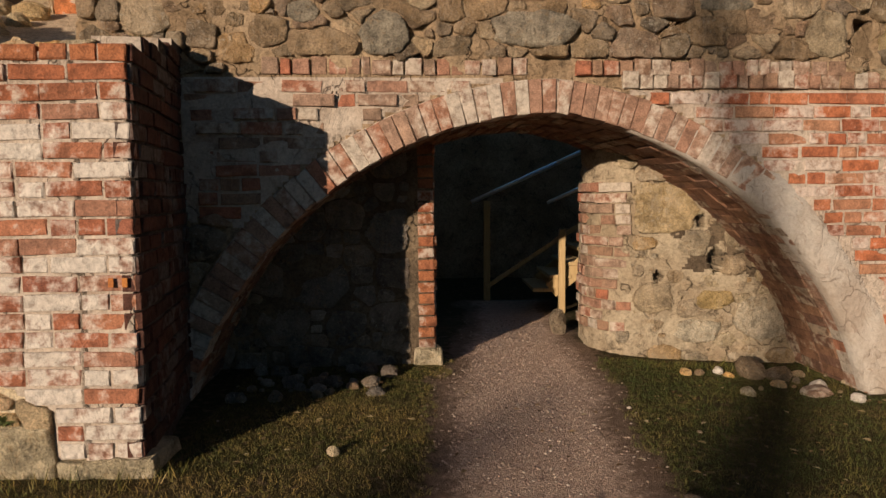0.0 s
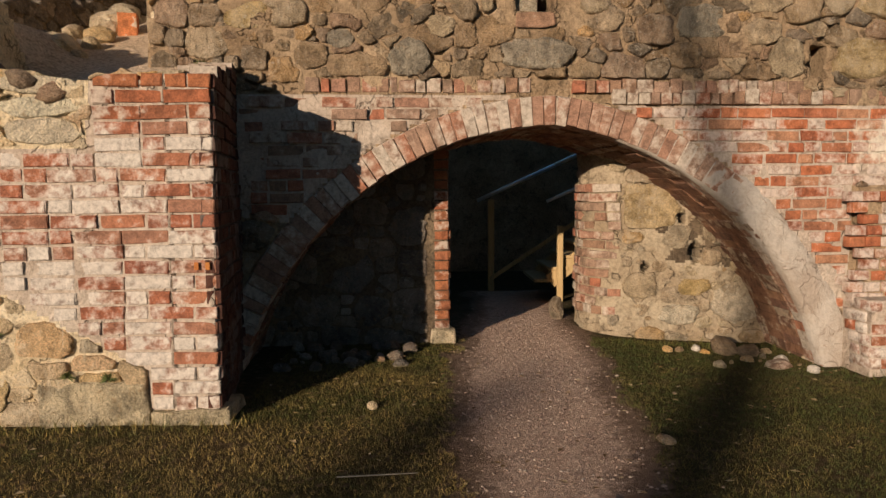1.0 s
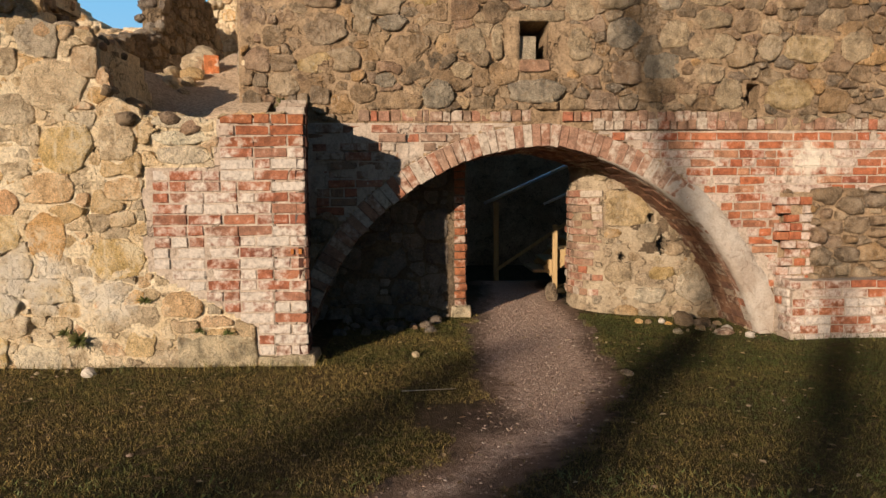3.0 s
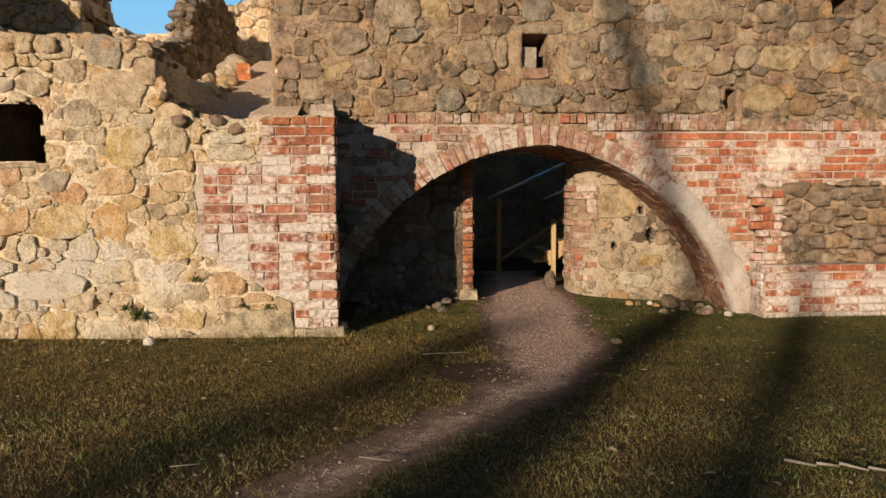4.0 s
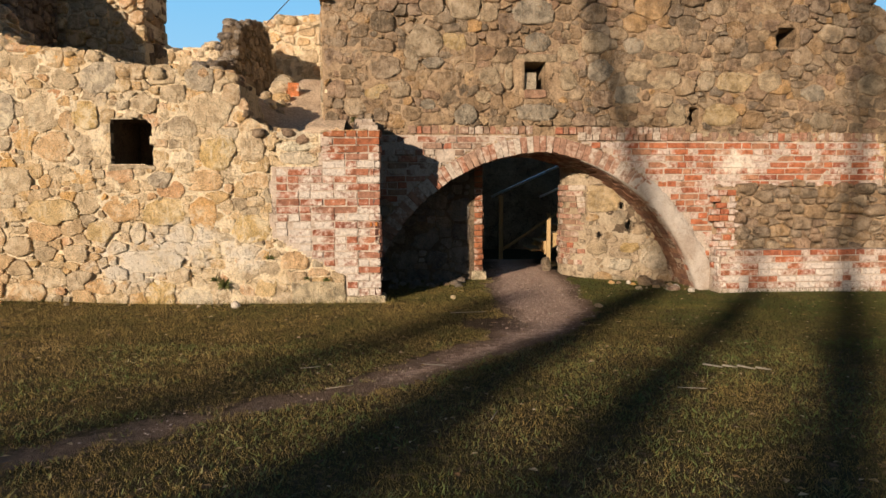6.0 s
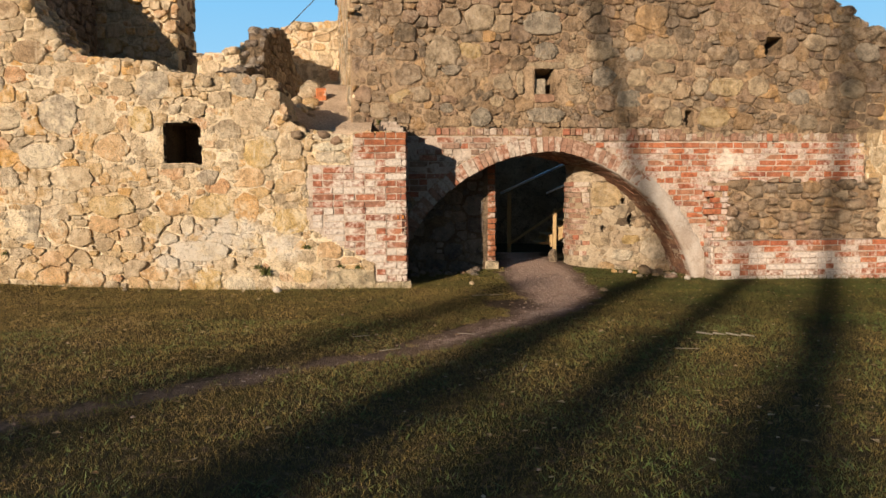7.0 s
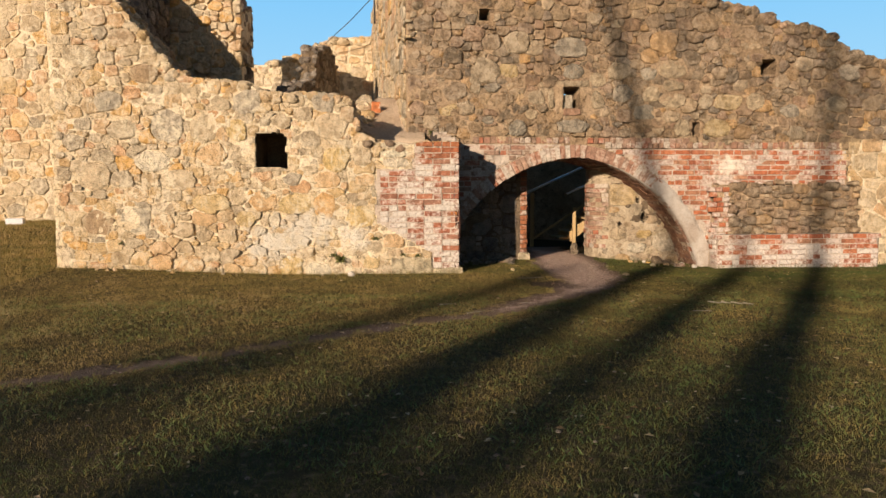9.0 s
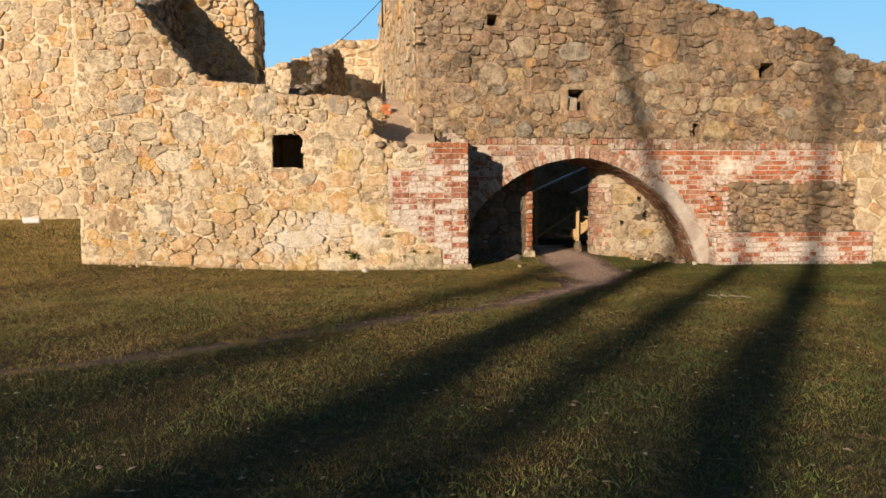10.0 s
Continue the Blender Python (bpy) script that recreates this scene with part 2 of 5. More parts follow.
# ---- building helpers ----
class Face:
    """A wall's face: u along it, z up, d out of it towards the viewer."""

    def __init__(self, x, y, turn=0.0):
        self.o = Vector((x, y, 0))
        a = radians(turn)
        self.u, self.n = Vector((math.cos(a), math.sin(a), 0)), Vector((math.sin(a), -math.cos(a), 0))

    def at(self, u, z, d=0.0):
        return self.o + self.u * u + Vector((0, 0, z)) + self.n * d

    def axes(self, u):
        return self.u, self.n


class Bend(Face):
    """A face that follows a line in plan."""

    def __init__(self, points):
        self.p = [Vector((x, y, 0)) for x, y in points]
        self.s = [0.0]
        for a, b in zip(self.p, self.p[1:]):
            self.s.append(self.s[-1] + (b - a).length)

    def axes(self, u):
        u = min(max(u, 0.0), self.s[-1] - 1e-4)
        k = max(i for i in range(len(self.p) - 1) if self.s[i] <= u)
        d = (self.p[k + 1] - self.p[k]).normalized()
        return d, Vector((d.y, -d.x, 0))

    def at(self, u, z, d=0.0):
        c = min(max(u, 0.0), self.s[-1] - 1e-4)
        k = max(i for i in range(len(self.p) - 1) if self.s[i] <= c)
        along = (self.p[k + 1] - self.p[k]).normalized()
        e = 0.06
        n1, n2 = self.axes(c - e)[1], self.axes(c + e)[1]
        n = (n1 + n2).normalized()
        return self.p[k] + along * (u - self.s[k]) + Vector((0, 0, z)) + n * d


def mesh_object(name, verts, faces, material, parent=None, smooth=True):
    me = bpy.data.meshes.new(name)
    me.from_pydata([tuple(v) for v in verts], [], faces)
    me.materials.append(material)
    if smooth is not False:
        me.polygons.foreach_set("use_smooth", [True] * len(me.polygons) if smooth is True else smooth)
    me.update()
    ob = new(name, me)
    if parent:
        ob.parent = parent
    return ob


def part(name, bm, material, parent, label=""):
    me = bpy.data.meshes.new(name)
    bm.to_mesh(me)
    bm.free()
    me.materials.append(material)
    ob = new(name, me)
    ob.parent = parent
    return tagged(ob, label)


def rough(u, z, k=1.0):
    """Slow and quick unevenness of a wall's face."""
    return k * (0.030 * noise.noise((u * 0.9, z * 0.9, 3.1)) + 0.016 * noise.noise((u * 4.1, z * 4.1, 7.7)))


def groove(u, z, step):
    """Open cracks in the mortar of the finely built walls."""
    if step > 0.055:
        return 0.0
    a = abs(noise.noise((u * 2.1, z * 3.0, 11.0)) + 0.25 * noise.noise((u * 9, z * 9, 12.0)))
    b = noise.noise((u * 1.3, z * 1.3, 17.0))
    return 0.07 * max(0.0, 1 - a / 0.07) * max(0.0, min(1.0, 4 * b + 0.6))


def washed_out(u, z):
    """How far the mortar has fallen out of the joints: 0 where it is smeared flush, 1 in open joints."""
    a = noise.noise((u * 0.8, z * 0.8, 31.0)) + 0.7 * noise.noise((u * 2.6, z * 2.6, 32.0)) + 0.5 * noise.noise((u * 8, z * 8, 33.0))
    return max(-0.3, min(1.0, 0.28 + 1.4 * a))


def slab(name, face, u0, u1, z0, z1, thick, inside, material, step=0.1, k=1.0, back=0.0, patch=None, second=None, worn=0.0):
    """A wall with thickness, on a fine grid: cells where inside(u, z) is true."""
    nu, nz = round((u1 - u0) / step), round((z1 - z0) / step)
    keep = [[inside(u0 + (i + 0.5) * step, z0 + (j + 0.5) * step) for j in range(nz)] for i in range(nu)]
    verts, index, faces, flags, marked = [], {}, [], [], []

    def v(i, j, rear):
        key = (i, j, rear)
        if key not in index:
            index[key] = len(verts)
            u, z = u0 + i * step, z0 + j * step
            laid = second is not None and patch(u, z)
            relief = 0.001 + 0.005 * noise.noise((u * 9, z * 9, 5.5)) if laid else 0.006 * noise.noise((u * 13, z * 13, 5.5)) - groove(u, z, step) - worn * washed_out(u, z)
            verts.append(face.at(u, z, -thick if rear else rough(u, z, k) - back + relief))
        return index[key]

    def has(i, j):
        return 0 <= i < nu and 0 <= j < nz and keep[i][j]

    for i in range(nu):
        for j in range(nz):
            if not keep[i][j]:
                continue
            faces.append((v(i, j, 0), v(i + 1, j, 0), v(i + 1, j + 1, 0), v(i, j + 1, 0)))
            faces.append((v(i, j, 1), v(i, j + 1, 1), v(i + 1, j + 1, 1), v(i + 1, j, 1)))
            flags += [True, False]
            if patch and patch(u0 + (i + 0.5) * step, z0 + (j + 0.5) * step):
                marked.append(len(faces) - 2)
            for di, dj, a, b in ((-1, 0, (i, j + 1), (i, j)), (1, 0, (i + 1, j), (i + 1, j + 1)), (0, -1, (i, j), (i + 1, j)), (0, 1, (i + 1, j + 1), (i, j + 1))):
                if not has(i + di, j + dj):
                    faces.append((v(*a, 0), v(*a, 1), v(*b, 1), v(*b, 0)))
                    flags.append(False)
    ob = mesh_object(name, verts, faces, material, smooth=flags)
    if second:
        ob.data.materials.append(second)
        for i in marked:
            ob.data.polygons[i].material_index = 1
    return ob


def profile(points):
    """A height along u, by straight pieces."""
    us, zs = [p[0] for p in points], [p[1] for p in points]
    return lambda u: float(np.interp(u, us, zs))


def inside_poly(pts):
    def test(x, y):
        hit, j = False, len(pts) - 1
        for i in range(len(pts)):
            (xi, yi), (xj, yj) = pts[i], pts[j]
            if (yi > y) != (yj > y) and x < (xj - xi) * (y - yi) / (yj - yi) + xi:
                hit = not hit
            j = i
        return hit
    return test


# ---- the plan ----
ARCH_APEX = (2.42, 2.04)


def circle3(a, b, c):
    (ax, ay), (bx, by), (cx, cy) = a, b, c
    d = 2 * (ax * (by - cy) + bx * (cy - ay) + cx * (ay - by))
    x = ((ax * ax + ay * ay) * (by - cy) + (bx * bx + by * by) * (cy - ay) + (cx * cx + cy * cy) * (ay - by)) / d
    y = ((ax * ax + ay * ay) * (cx - bx) + (bx * bx + by * by) * (ax - cx) + (cx * cx + cy * cy) * (bx - ax)) / d
    return x, y, math.hypot(ax - x, ay - y)


def arc_points(circ, a, b, step):
    """Points from a to b along the circle, with the way outwards."""
    x, y, r = circ
    t0, t1 = math.atan2(a[1] - y, a[0] - x), math.atan2(b[1] - y, b[0] - x)
    n = max(2, round(abs(t1 - t0) * r / step))
    return [((x + r * math.cos(t), y + r * math.sin(t)), (math.cos(t), math.sin(t))) for t in (t0 + (t1 - t0) * i / n for i in range(n + 1))]


LEFT_ARC = circle3((0.0, 0.54), (0.95, 1.59), ARCH_APEX)
RIGHT_ARC = circle3(ARCH_APEX, (3.97, 1.33), (4.78, 0.12))
LEFT_FOOT = (LEFT_ARC[0] - math.sqrt(LEFT_ARC[2] ** 2 - (LEFT_ARC[1] + 0.15) ** 2), -0.15)
RIGHT_FOOT = (RIGHT_ARC[0] + math.sqrt(RIGHT_ARC[2] ** 2 - (RIGHT_ARC[1] + 0.15) ** 2), -0.15)
ARCH = arc_points(LEFT_ARC, LEFT_FOOT, ARCH_APEX, 0.1) + arc_points(RIGHT_ARC, ARCH_APEX, RIGHT_FOOT, 0.1)[1:]


def arch_grown(g):
    return inside_poly([(p[0] + g * n[0], p[1] + g * n[1]) for p, n in ARCH] + [(RIGHT_FOOT[0] + g, -0.6), (LEFT_FOOT[0] - g, -0.6)])


main_face = Face(0.0, 1.37, 2.86)
left_face = Face(0.0, 0.0, 0.0)
side_face = Face(0.0, 0.0, 98.0)                 # the pier's flank, which looks to +x
tower_face = Face(-1.93, 10.27, -83.4)             # the keep's flank above the terrace

left_top = profile([(-8.0, 4.8), (-6.65, 4.72), (-5.62, 4.62), (-5.4, 4.30), (-5.06, 3.90), (-4.79, 3.55), (-4.42, 3.28), (-3.47, 3.22), (-3.19, 3.06), (-2.13, 3.04), (-1.78, 2.92), (-1.62, 2.38), (-1.36, 2.27), (-0.87, 2.22), (0.0, 2.26)])
main_top = profile([(-1.0, 6.6), (2.5, 6.3), (3.8, 5.6), (4.73, 5.1), (5.43, 5.0), (6.38, 4.7), (6.86, 4.58), (7.47, 4.46), (7.62, 4.25), (8.21, 4.04), (8.69, 3.9), (9.6, 3.7)])


def ground_height(x, y):
    h = 0.01 + 0.03 * noise.noise((x * 0.35, y * 0.35, 0.5)) + 0.008 * noise.noise((x * 1.7, y * 1.7, 2.5))
    h += 0.45 * max(0.0, min(1.0, (-x - 4.5) / 6.0)) * max(0.0, min(1.0, (y + 2.0) / 8.0)) + 0.11 * max(0.0, min(1.0, (-x - 3.0) / 3.5)) * max(0.0, min(1.0, (y + 3) / 3))
    h -= 0.10 * max(0.0, min(1.0, (x - 3.0) / 1.5)) * max(0.0, min(1.0, (y + 1.5) / 2.0))
    return h

# ---- ground ----
PATH_LINE = [(2.55, 6.0, 0.5), (2.45, 4.2, 0.45), (2.33, 2.6, 0.52), (2.20, 1.4, 0.58), (2.10, -0.3, 0.48), (1.90, -1.3, 0.34), (1.45, -2.2, 0.24), (0.62, -3.3, 0.15), (0.0, -3.95, 0.10), (-1.46, -5.14, 0.03), (-2.32, -5.98, 0.03), (-2.92, -6.36, 0.03), (-9.0, -9.6, 0.03)]


def path_amount(x, y):
    best = 0.0
    for (ax, ay, aw), (bx, by, bw) in zip(PATH_LINE, PATH_LINE[1:]):
        dx, dy = bx - ax, by - ay
        t = max(0.0, min(1.0, ((x - ax) * dx + (y - ay) * dy) / (dx * dx + dy * dy)))
        w = aw + (bw - aw) * t
        d = math.hypot(x - ax - t * dx, y - ay - t * dy) + 0.13 * noise.noise((x * 1.4, y * 1.4, 9.0)) + 0.08 * noise.noise((x * 4, y * 4, 9.0))
        best = max(best, min(1.0, max(0.0, (w + 0.19 - d) / 0.42)) * min(1.0, max(0.78, (w - 0.05) / 0.25)))
    return best


def bare_soil(x, y):
    """Trodden damp earth on the inner side of the path's bend."""
    a, b = (x - 1.32) / 0.5, (y + 1.5) / 0.42
    return max(0.0, min(1.0, 1.2 - a * a - b * b + 0.9 * noise.noise((x * 3, y * 3, 14)) + 0.5 * noise.noise((x * 9, y * 9, 15))))


def lines(lo, hi, a, b, step):
    """Grid lines: fine from a to b, wider and wider outside."""
    out = list(np.arange(a, b + 1e-6, step))
    g = step
    while out[-1] < hi:
        g *= 1.35
        out.append(out[-1] + g)
    g = step
    while out[0] > lo:
        g *= 1.35
        out.insert(0, out[0] - g)
    return out


gx, gy = lines(-900, 900, -9.0, 10.0, 0.125), lines(-900, 900, -10.5, 6.0, 0.125)
gverts = [(x, y, ground_height(x, y) - 0.02 * path_amount(x, y)) for y in gy for x in gx]
nx = len(gx)
gfaces = [(j * nx + i, j * nx + i + 1, (j + 1) * nx + i + 1, (j + 1) * nx + i) for j in range(len(gy) - 1) for i in range(nx - 1)]


def ground_material():
    m, nt, p = node_mat("turf_and_gravel")
    at = nt.nodes.new("ShaderNodeAttribute")
    at.attribute_name = "path"
    n1, n2, n3 = noisen(nt, 0.8, 5, 0.6), noisen(nt, 14, 6, 0.7), noisen(nt, 70, 4, 0.75)
    turf = mixc(nt, ramp(nt, n1, [(0.35, 0.0), (0.65, 1.0)]), (0.045, 0.042, 0.014), (0.070, 0.050, 0.022))
    turf = mixc(nt, ramp(nt, n2, [(0.5, 0.0), (0.68, 0.8)]), turf, (0.09, 0.065, 0.03))
    turf = mixc(nt, 1.0, turf, ramp(nt, n3, [(0.3, 0.35), (0.5, 1.0), (0.72, 1.6)]), "MULTIPLY")
    grit = mixc(nt, ramp(nt, n2, [(0.35, 0.0), (0.65, 1.0)]), (0.46, 0.32, 0.235), (0.66, 0.49, 0.375))
    grit = mixc(nt, 1.0, grit, ramp(nt, n3, [(0.3, 0.5), (0.5, 1.0), (0.7, 1.45)]), "MULTIPLY")
    edge = mathn(nt, "ADD", at.outputs["Fac"], mathn(nt, "MULTIPLY", mathn(nt, "SUBTRACT", n2, 0.5), 0.9))
    soil = mixc(nt, n2, (0.15, 0.10, 0.068), (0.26, 0.18, 0.125))
    c = mixc(nt, ramp(nt, edge, [(0.02, 0.0), (0.26, 1.0)]), turf, soil)
    c = mixc(nt, ramp(nt, edge, [(0.42, 0.0), (0.85, 1.0)]), c, grit)
    damp = nt.nodes.new("ShaderNodeAttribute")
    damp.attribute_name = "damp"
    c = mixc(nt, mathn(nt, "MULTIPLY", damp.outputs["Fac"], 0.8), c, mixc(nt, n2, (0.05, 0.035, 0.025), (0.10, 0.07, 0.05)))
    nt.links.new(c, p.inputs["Base Color"])
    p.inputs["Roughness"].default_value = 0.95
    p.inputs["Specular IOR Level"].default_value = 0.15
    bump(nt, p, ((n2, 1.2), (n3, 1.0)), 0.8, 0.02)
    return m


ground = mesh_object("ground", gverts, gfaces, ground_material())
pa = ground.data.attributes.new("path", "FLOAT", "POINT")
pa.data.foreach_set("value", [path_amount(v[0], v[1]) if -9 < v[0] < 10 and -10.6 < v[1] < 6.1 else 0.0 for v in gverts])
da = ground.data.attributes.new("damp", "FLOAT", "POINT")
da.data.foreach_set("value", [bare_soil(v[0], v[1]) if 0 < v[0] < 3 and -3 < v[1] < 0 else 0.0 for v in gverts])
tagged(ground, "worn autumn lawn with a trodden gravel path to the arch", "ground", kind="structure")

# ---- large walls ----
arch_core = arch_grown(0.14)
SLOT, WINDOW = (2.06, 2.42, 2.97, 3.35), (-3.37, -2.87, 1.79, 2.38)


def window_open(u, z):
    """The small window, with its crumbled edges."""
    return in_rect(u + 0.014 * noise.noise((z * 5, 1, 6)), z + 0.012 * noise.noise((u * 6, 2, 6)), WINDOW)


def in_rect(u, z, r):
    return r[0] < u < r[1] and r[2] < z < r[3]


HOLES = [(4.63, 4.81, 2.42, 2.71), (6.02, 6.30, 3.66, 3.92), (0.50, 0.70, 4.54, 4.76)]


def in_hole(u, z):
    return any(in_rect(u, z, h) for h in HOLES) or in_rect(u, z, SLOT)


def pier_bricks(u, z):
    if u > 0.0 or z > left_top(u) - 0.02 or z < 0.1:
        return False
    if z > 1.95:
        return u > -0.74
    if z > 1.78:
        return u > -0.80
    if z > 0.86:
        return u > -1.40 + 0.06 * noise.noise((z * 5, 1, 1))
    if z > 0.35:
        return u > -1.35 + (0.86 - z) * 1.75
    return u > -0.46


arch_ring = arch_grown(0.25)


def main_bricks(u, z):
    if arch_ring(u, z) or in_hole(u, z):
        return False
    if u > 2.42:
        if 5.06 < u and z < 1.53:
            return False
        return 0.45 < z < 2.19 and u < 7.82
    return 1.35 + 0.25 * noise.noise((u * 2.1, z * 2.1, 8)) < z < 2.30 and -0.2 < u



wall_main = slab("wall_main", main_face, -0.88, 9.6, -0.4, 6.6, 1.0, lambda u, z: z < main_top(u) - 0.05 and not arch_core(u, z) and not in_hole(u, z) and (u < 7.85 or z > 2.4), mortar_cool, 0.04, back=0.004, patch=main_bricks, second=brick_mortar, worn=0.045)
tagged(wall_main, "tall ruined rubble wall of grey boulders with brick bands over a wide arch", "wall", kind="structure")
wall_left = slab("wall_left", left_face, -6.67, -0.265, -0.4, 4.92, 1.0, lambda u, z: z < left_top(u) - 0.05 and not window_open(u, z), mortar_warm, 0.035, back=0.004, patch=pier_bricks, second=brick_mortar, worn=0.032)
# Window reveals take dark mortar to paint the opening's shade.
wall_left.data.materials.append(mortar_dark)
for p in wall_left.data.polygons:
    if abs(p.normal.y) < 0.3 and in_rect(p.center.x, p.center.z, (WINDOW[0] - 0.06, WINDOW[1] + 0.06, WINDOW[2] - 0.06, WINDOW[3] + 0.06)):
        p.material_index = 2
tagged(wall_left, "sunlit low rubble wall of ochre boulders in lime mortar with a small square window", "wall", kind="structure")
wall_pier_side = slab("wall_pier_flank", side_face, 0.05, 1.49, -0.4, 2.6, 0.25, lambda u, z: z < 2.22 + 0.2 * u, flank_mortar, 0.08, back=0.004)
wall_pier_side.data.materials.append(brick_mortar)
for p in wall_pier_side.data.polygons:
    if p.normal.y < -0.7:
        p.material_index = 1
tagged(wall_pier_side, "shaded brick flank of the projecting pier", "wall", kind="structure")
wall_corner = slab("wall_pier_corner", left_face, -0.30, -0.02, -0.4, 2.21, 0.06, lambda u, z: True, brick_mortar, 0.035, back=0.004, patch=lambda u, z: True, second=brick_mortar)
tagged(wall_corner, "lime joints at the pier's brick corner", "wall", kind="structure")
wall_keep = slab("wall_keep_flank", tower_face, 0.0, 8.96, 1.9, 7.0, 0.8, lambda u, z: True, mortar_warm, 0.16, back=0.05)
tagged(wall_keep, "tall sunlit rubble flank of the keep above the terrace", "wall", kind="structure")
far_top = profile([(-18, 8.0), (-11.6, 7.7), (-11.2, 6.9), (-9.6, 6.7), (-8.0, 6.5), (-6.0, 5.2)])
wall_far = slab("wall_far", Face(0, 10.2, 0), -18.0, -5.9, 0.0, 8.1, 0.8, lambda u, z: z < far_top(u), mortar_warm, 0.18, back=0.02)
tagged(wall_far, "long sunlit rubble curtain wall behind the lawn", "wall", kind="structure")
back_top = profile([(-6.0, 5.1), (-5.35, 5.25), (-4.12, 5.6), (-3.24, 6.05), (-1.82, 6.15), (-1.0, 6.2)])
wall_back = slab("wall_back", Face(0, 10.2, 0), -5.9, -1.0, 1.9, 6.3, 0.8, lambda u, z: z < back_top(u), mortar_warm, 0.14, back=0.02)
tagged(wall_back, "ruined back wall of the terrace with a broken top", "wall", kind="structure")
right_face = Face(*main_face.at(7.6, 0, -0.03)[:2], 2.86)
wall_right = slab("wall_right", right_face, 0.24, 9.0, -0.4, 3.6, 0.8, lambda u, z: z < (2.42 if u < 2.0 else 3.4), mortar_warm, 0.14, back=0.02)
tagged(wall_right, "ochre rubble wall set back beyond the keep's corner", "wall", kind="structure")
# Stub and spur get dark stone and mortar to deepen their shade.
stub_face = Face(-3.6, 2.08, 80.0)
stub_top = profile([(0.0, 2.9), (0.8, 3.3), (2.0, 3.75), (3.2, 4.1), (3.4, 4.75), (3.9, 5.0), (4.6, 5.1), (5.0, 4.9), (5.2, 4.6), (5.4, 4.2)])
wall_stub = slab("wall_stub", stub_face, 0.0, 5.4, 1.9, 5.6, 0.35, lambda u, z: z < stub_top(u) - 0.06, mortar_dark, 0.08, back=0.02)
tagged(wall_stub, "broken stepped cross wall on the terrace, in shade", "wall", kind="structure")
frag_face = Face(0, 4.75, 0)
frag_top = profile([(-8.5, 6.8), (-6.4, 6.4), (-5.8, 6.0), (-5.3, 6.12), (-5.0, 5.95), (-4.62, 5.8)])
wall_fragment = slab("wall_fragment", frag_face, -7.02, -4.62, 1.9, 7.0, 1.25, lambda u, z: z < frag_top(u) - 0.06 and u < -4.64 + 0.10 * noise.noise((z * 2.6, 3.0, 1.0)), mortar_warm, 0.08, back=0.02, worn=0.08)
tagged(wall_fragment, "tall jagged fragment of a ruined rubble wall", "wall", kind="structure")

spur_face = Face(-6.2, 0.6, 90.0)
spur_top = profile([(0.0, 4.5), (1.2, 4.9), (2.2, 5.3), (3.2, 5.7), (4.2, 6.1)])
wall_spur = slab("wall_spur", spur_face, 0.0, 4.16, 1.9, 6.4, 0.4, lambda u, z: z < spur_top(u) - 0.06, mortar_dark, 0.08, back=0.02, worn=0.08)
tagged(wall_spur, "shaded rubble spur wall running back to the tall fragment", "wall", kind="structure")
return_face = Face(-6.64, 10.2, -90.0)
wall_return = slab("wall_return", return_face, 0.0, 9.2, -0.2, 5.4, 0.5, lambda u, z: z < 2.6, mortar_warm, 0.2)
tagged(wall_return, "rubble end wall of the terrace", "wall", kind="structure")

# terrace behind the low wall
tv, tf = [], []
TX, TY = list(np.linspace(-6.5, -0.55, 33)), list(np.linspace(0.80, 10.3, 33))
for y in TY:
    for x in TX:
        high = max(0.0, min(1.0, (-1.6 - x) / 0.3))
        tv.append((x, y, min(3.40, 2.24 + 0.45 * (y - 0.8)) * (1 - high) + max(2.88, 2.43 + 0.12 * (y - 1.0)) * high + 0.04 * noise.noise((x * 1.2, y * 1.2, 5)) + 0.02 * noise.noise((x * 5, y * 5, 1))))
for j in range(32):
    for i in range(32):
        tf.append((j * 33 + i, j * 33 + i + 1, j * 33 + i + 34, j * 33 + i + 33))
top_n = len(tv)
tv += [(x, y + 1.8, 1.0) for x, y, z in tv]
tf += [(a + top_n, d + top_n, c + top_n, b + top_n) for a, b, c, d in tf]
for i in range(32):
    tf.append((i, i + top_n, i + 1 + top_n, i + 1))
sand = mortar_material("trodden_sand", (0.56, 0.44, 0.31), (0.48, 0.365, 0.25), (0.22, 0.16, 0.10), 0.4)
terrace = mesh_object("floor_terrace", tv, tf, sand)
tagged(terrace, "rough earth and rubble terrace behind the low wall", "floor", kind="structure")

# the niche behind the arch, and the doorway through it
inner_left_face = Face(0.0, 2.28, 2.86)
# Dark mortar here, and dark stones later, paint the niche's deep shade.
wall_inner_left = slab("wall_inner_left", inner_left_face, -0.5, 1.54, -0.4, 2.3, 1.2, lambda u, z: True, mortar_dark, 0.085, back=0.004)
tagged(wall_inner_left, "shaded rubble wall inside the arch beside the doorway", "wall", kind="structure")
corner_line = Bend([(3.10, 3.75), (2.99, 3.38), (2.97, 3.06), (3.02, 2.86), (3.12, 2.72), (3.27, 2.65), (3.6, 2.61), (4.2, 2.58), (5.3, 2.62)])
CORNER = corner_line.s[5]


def crumbled(u, z):
    """Where the niche's facing has fallen out between its stones."""
    a, b = (u - CORNER - 1.0) / 0.55, (z - 1.05) / 0.42
    return a * a + b * b + 1.1 * noise.noise((u * 4.5, z * 4.5, 21)) < 0.75 and noise.noise((u * 7, z * 9, 5)) > -0.25


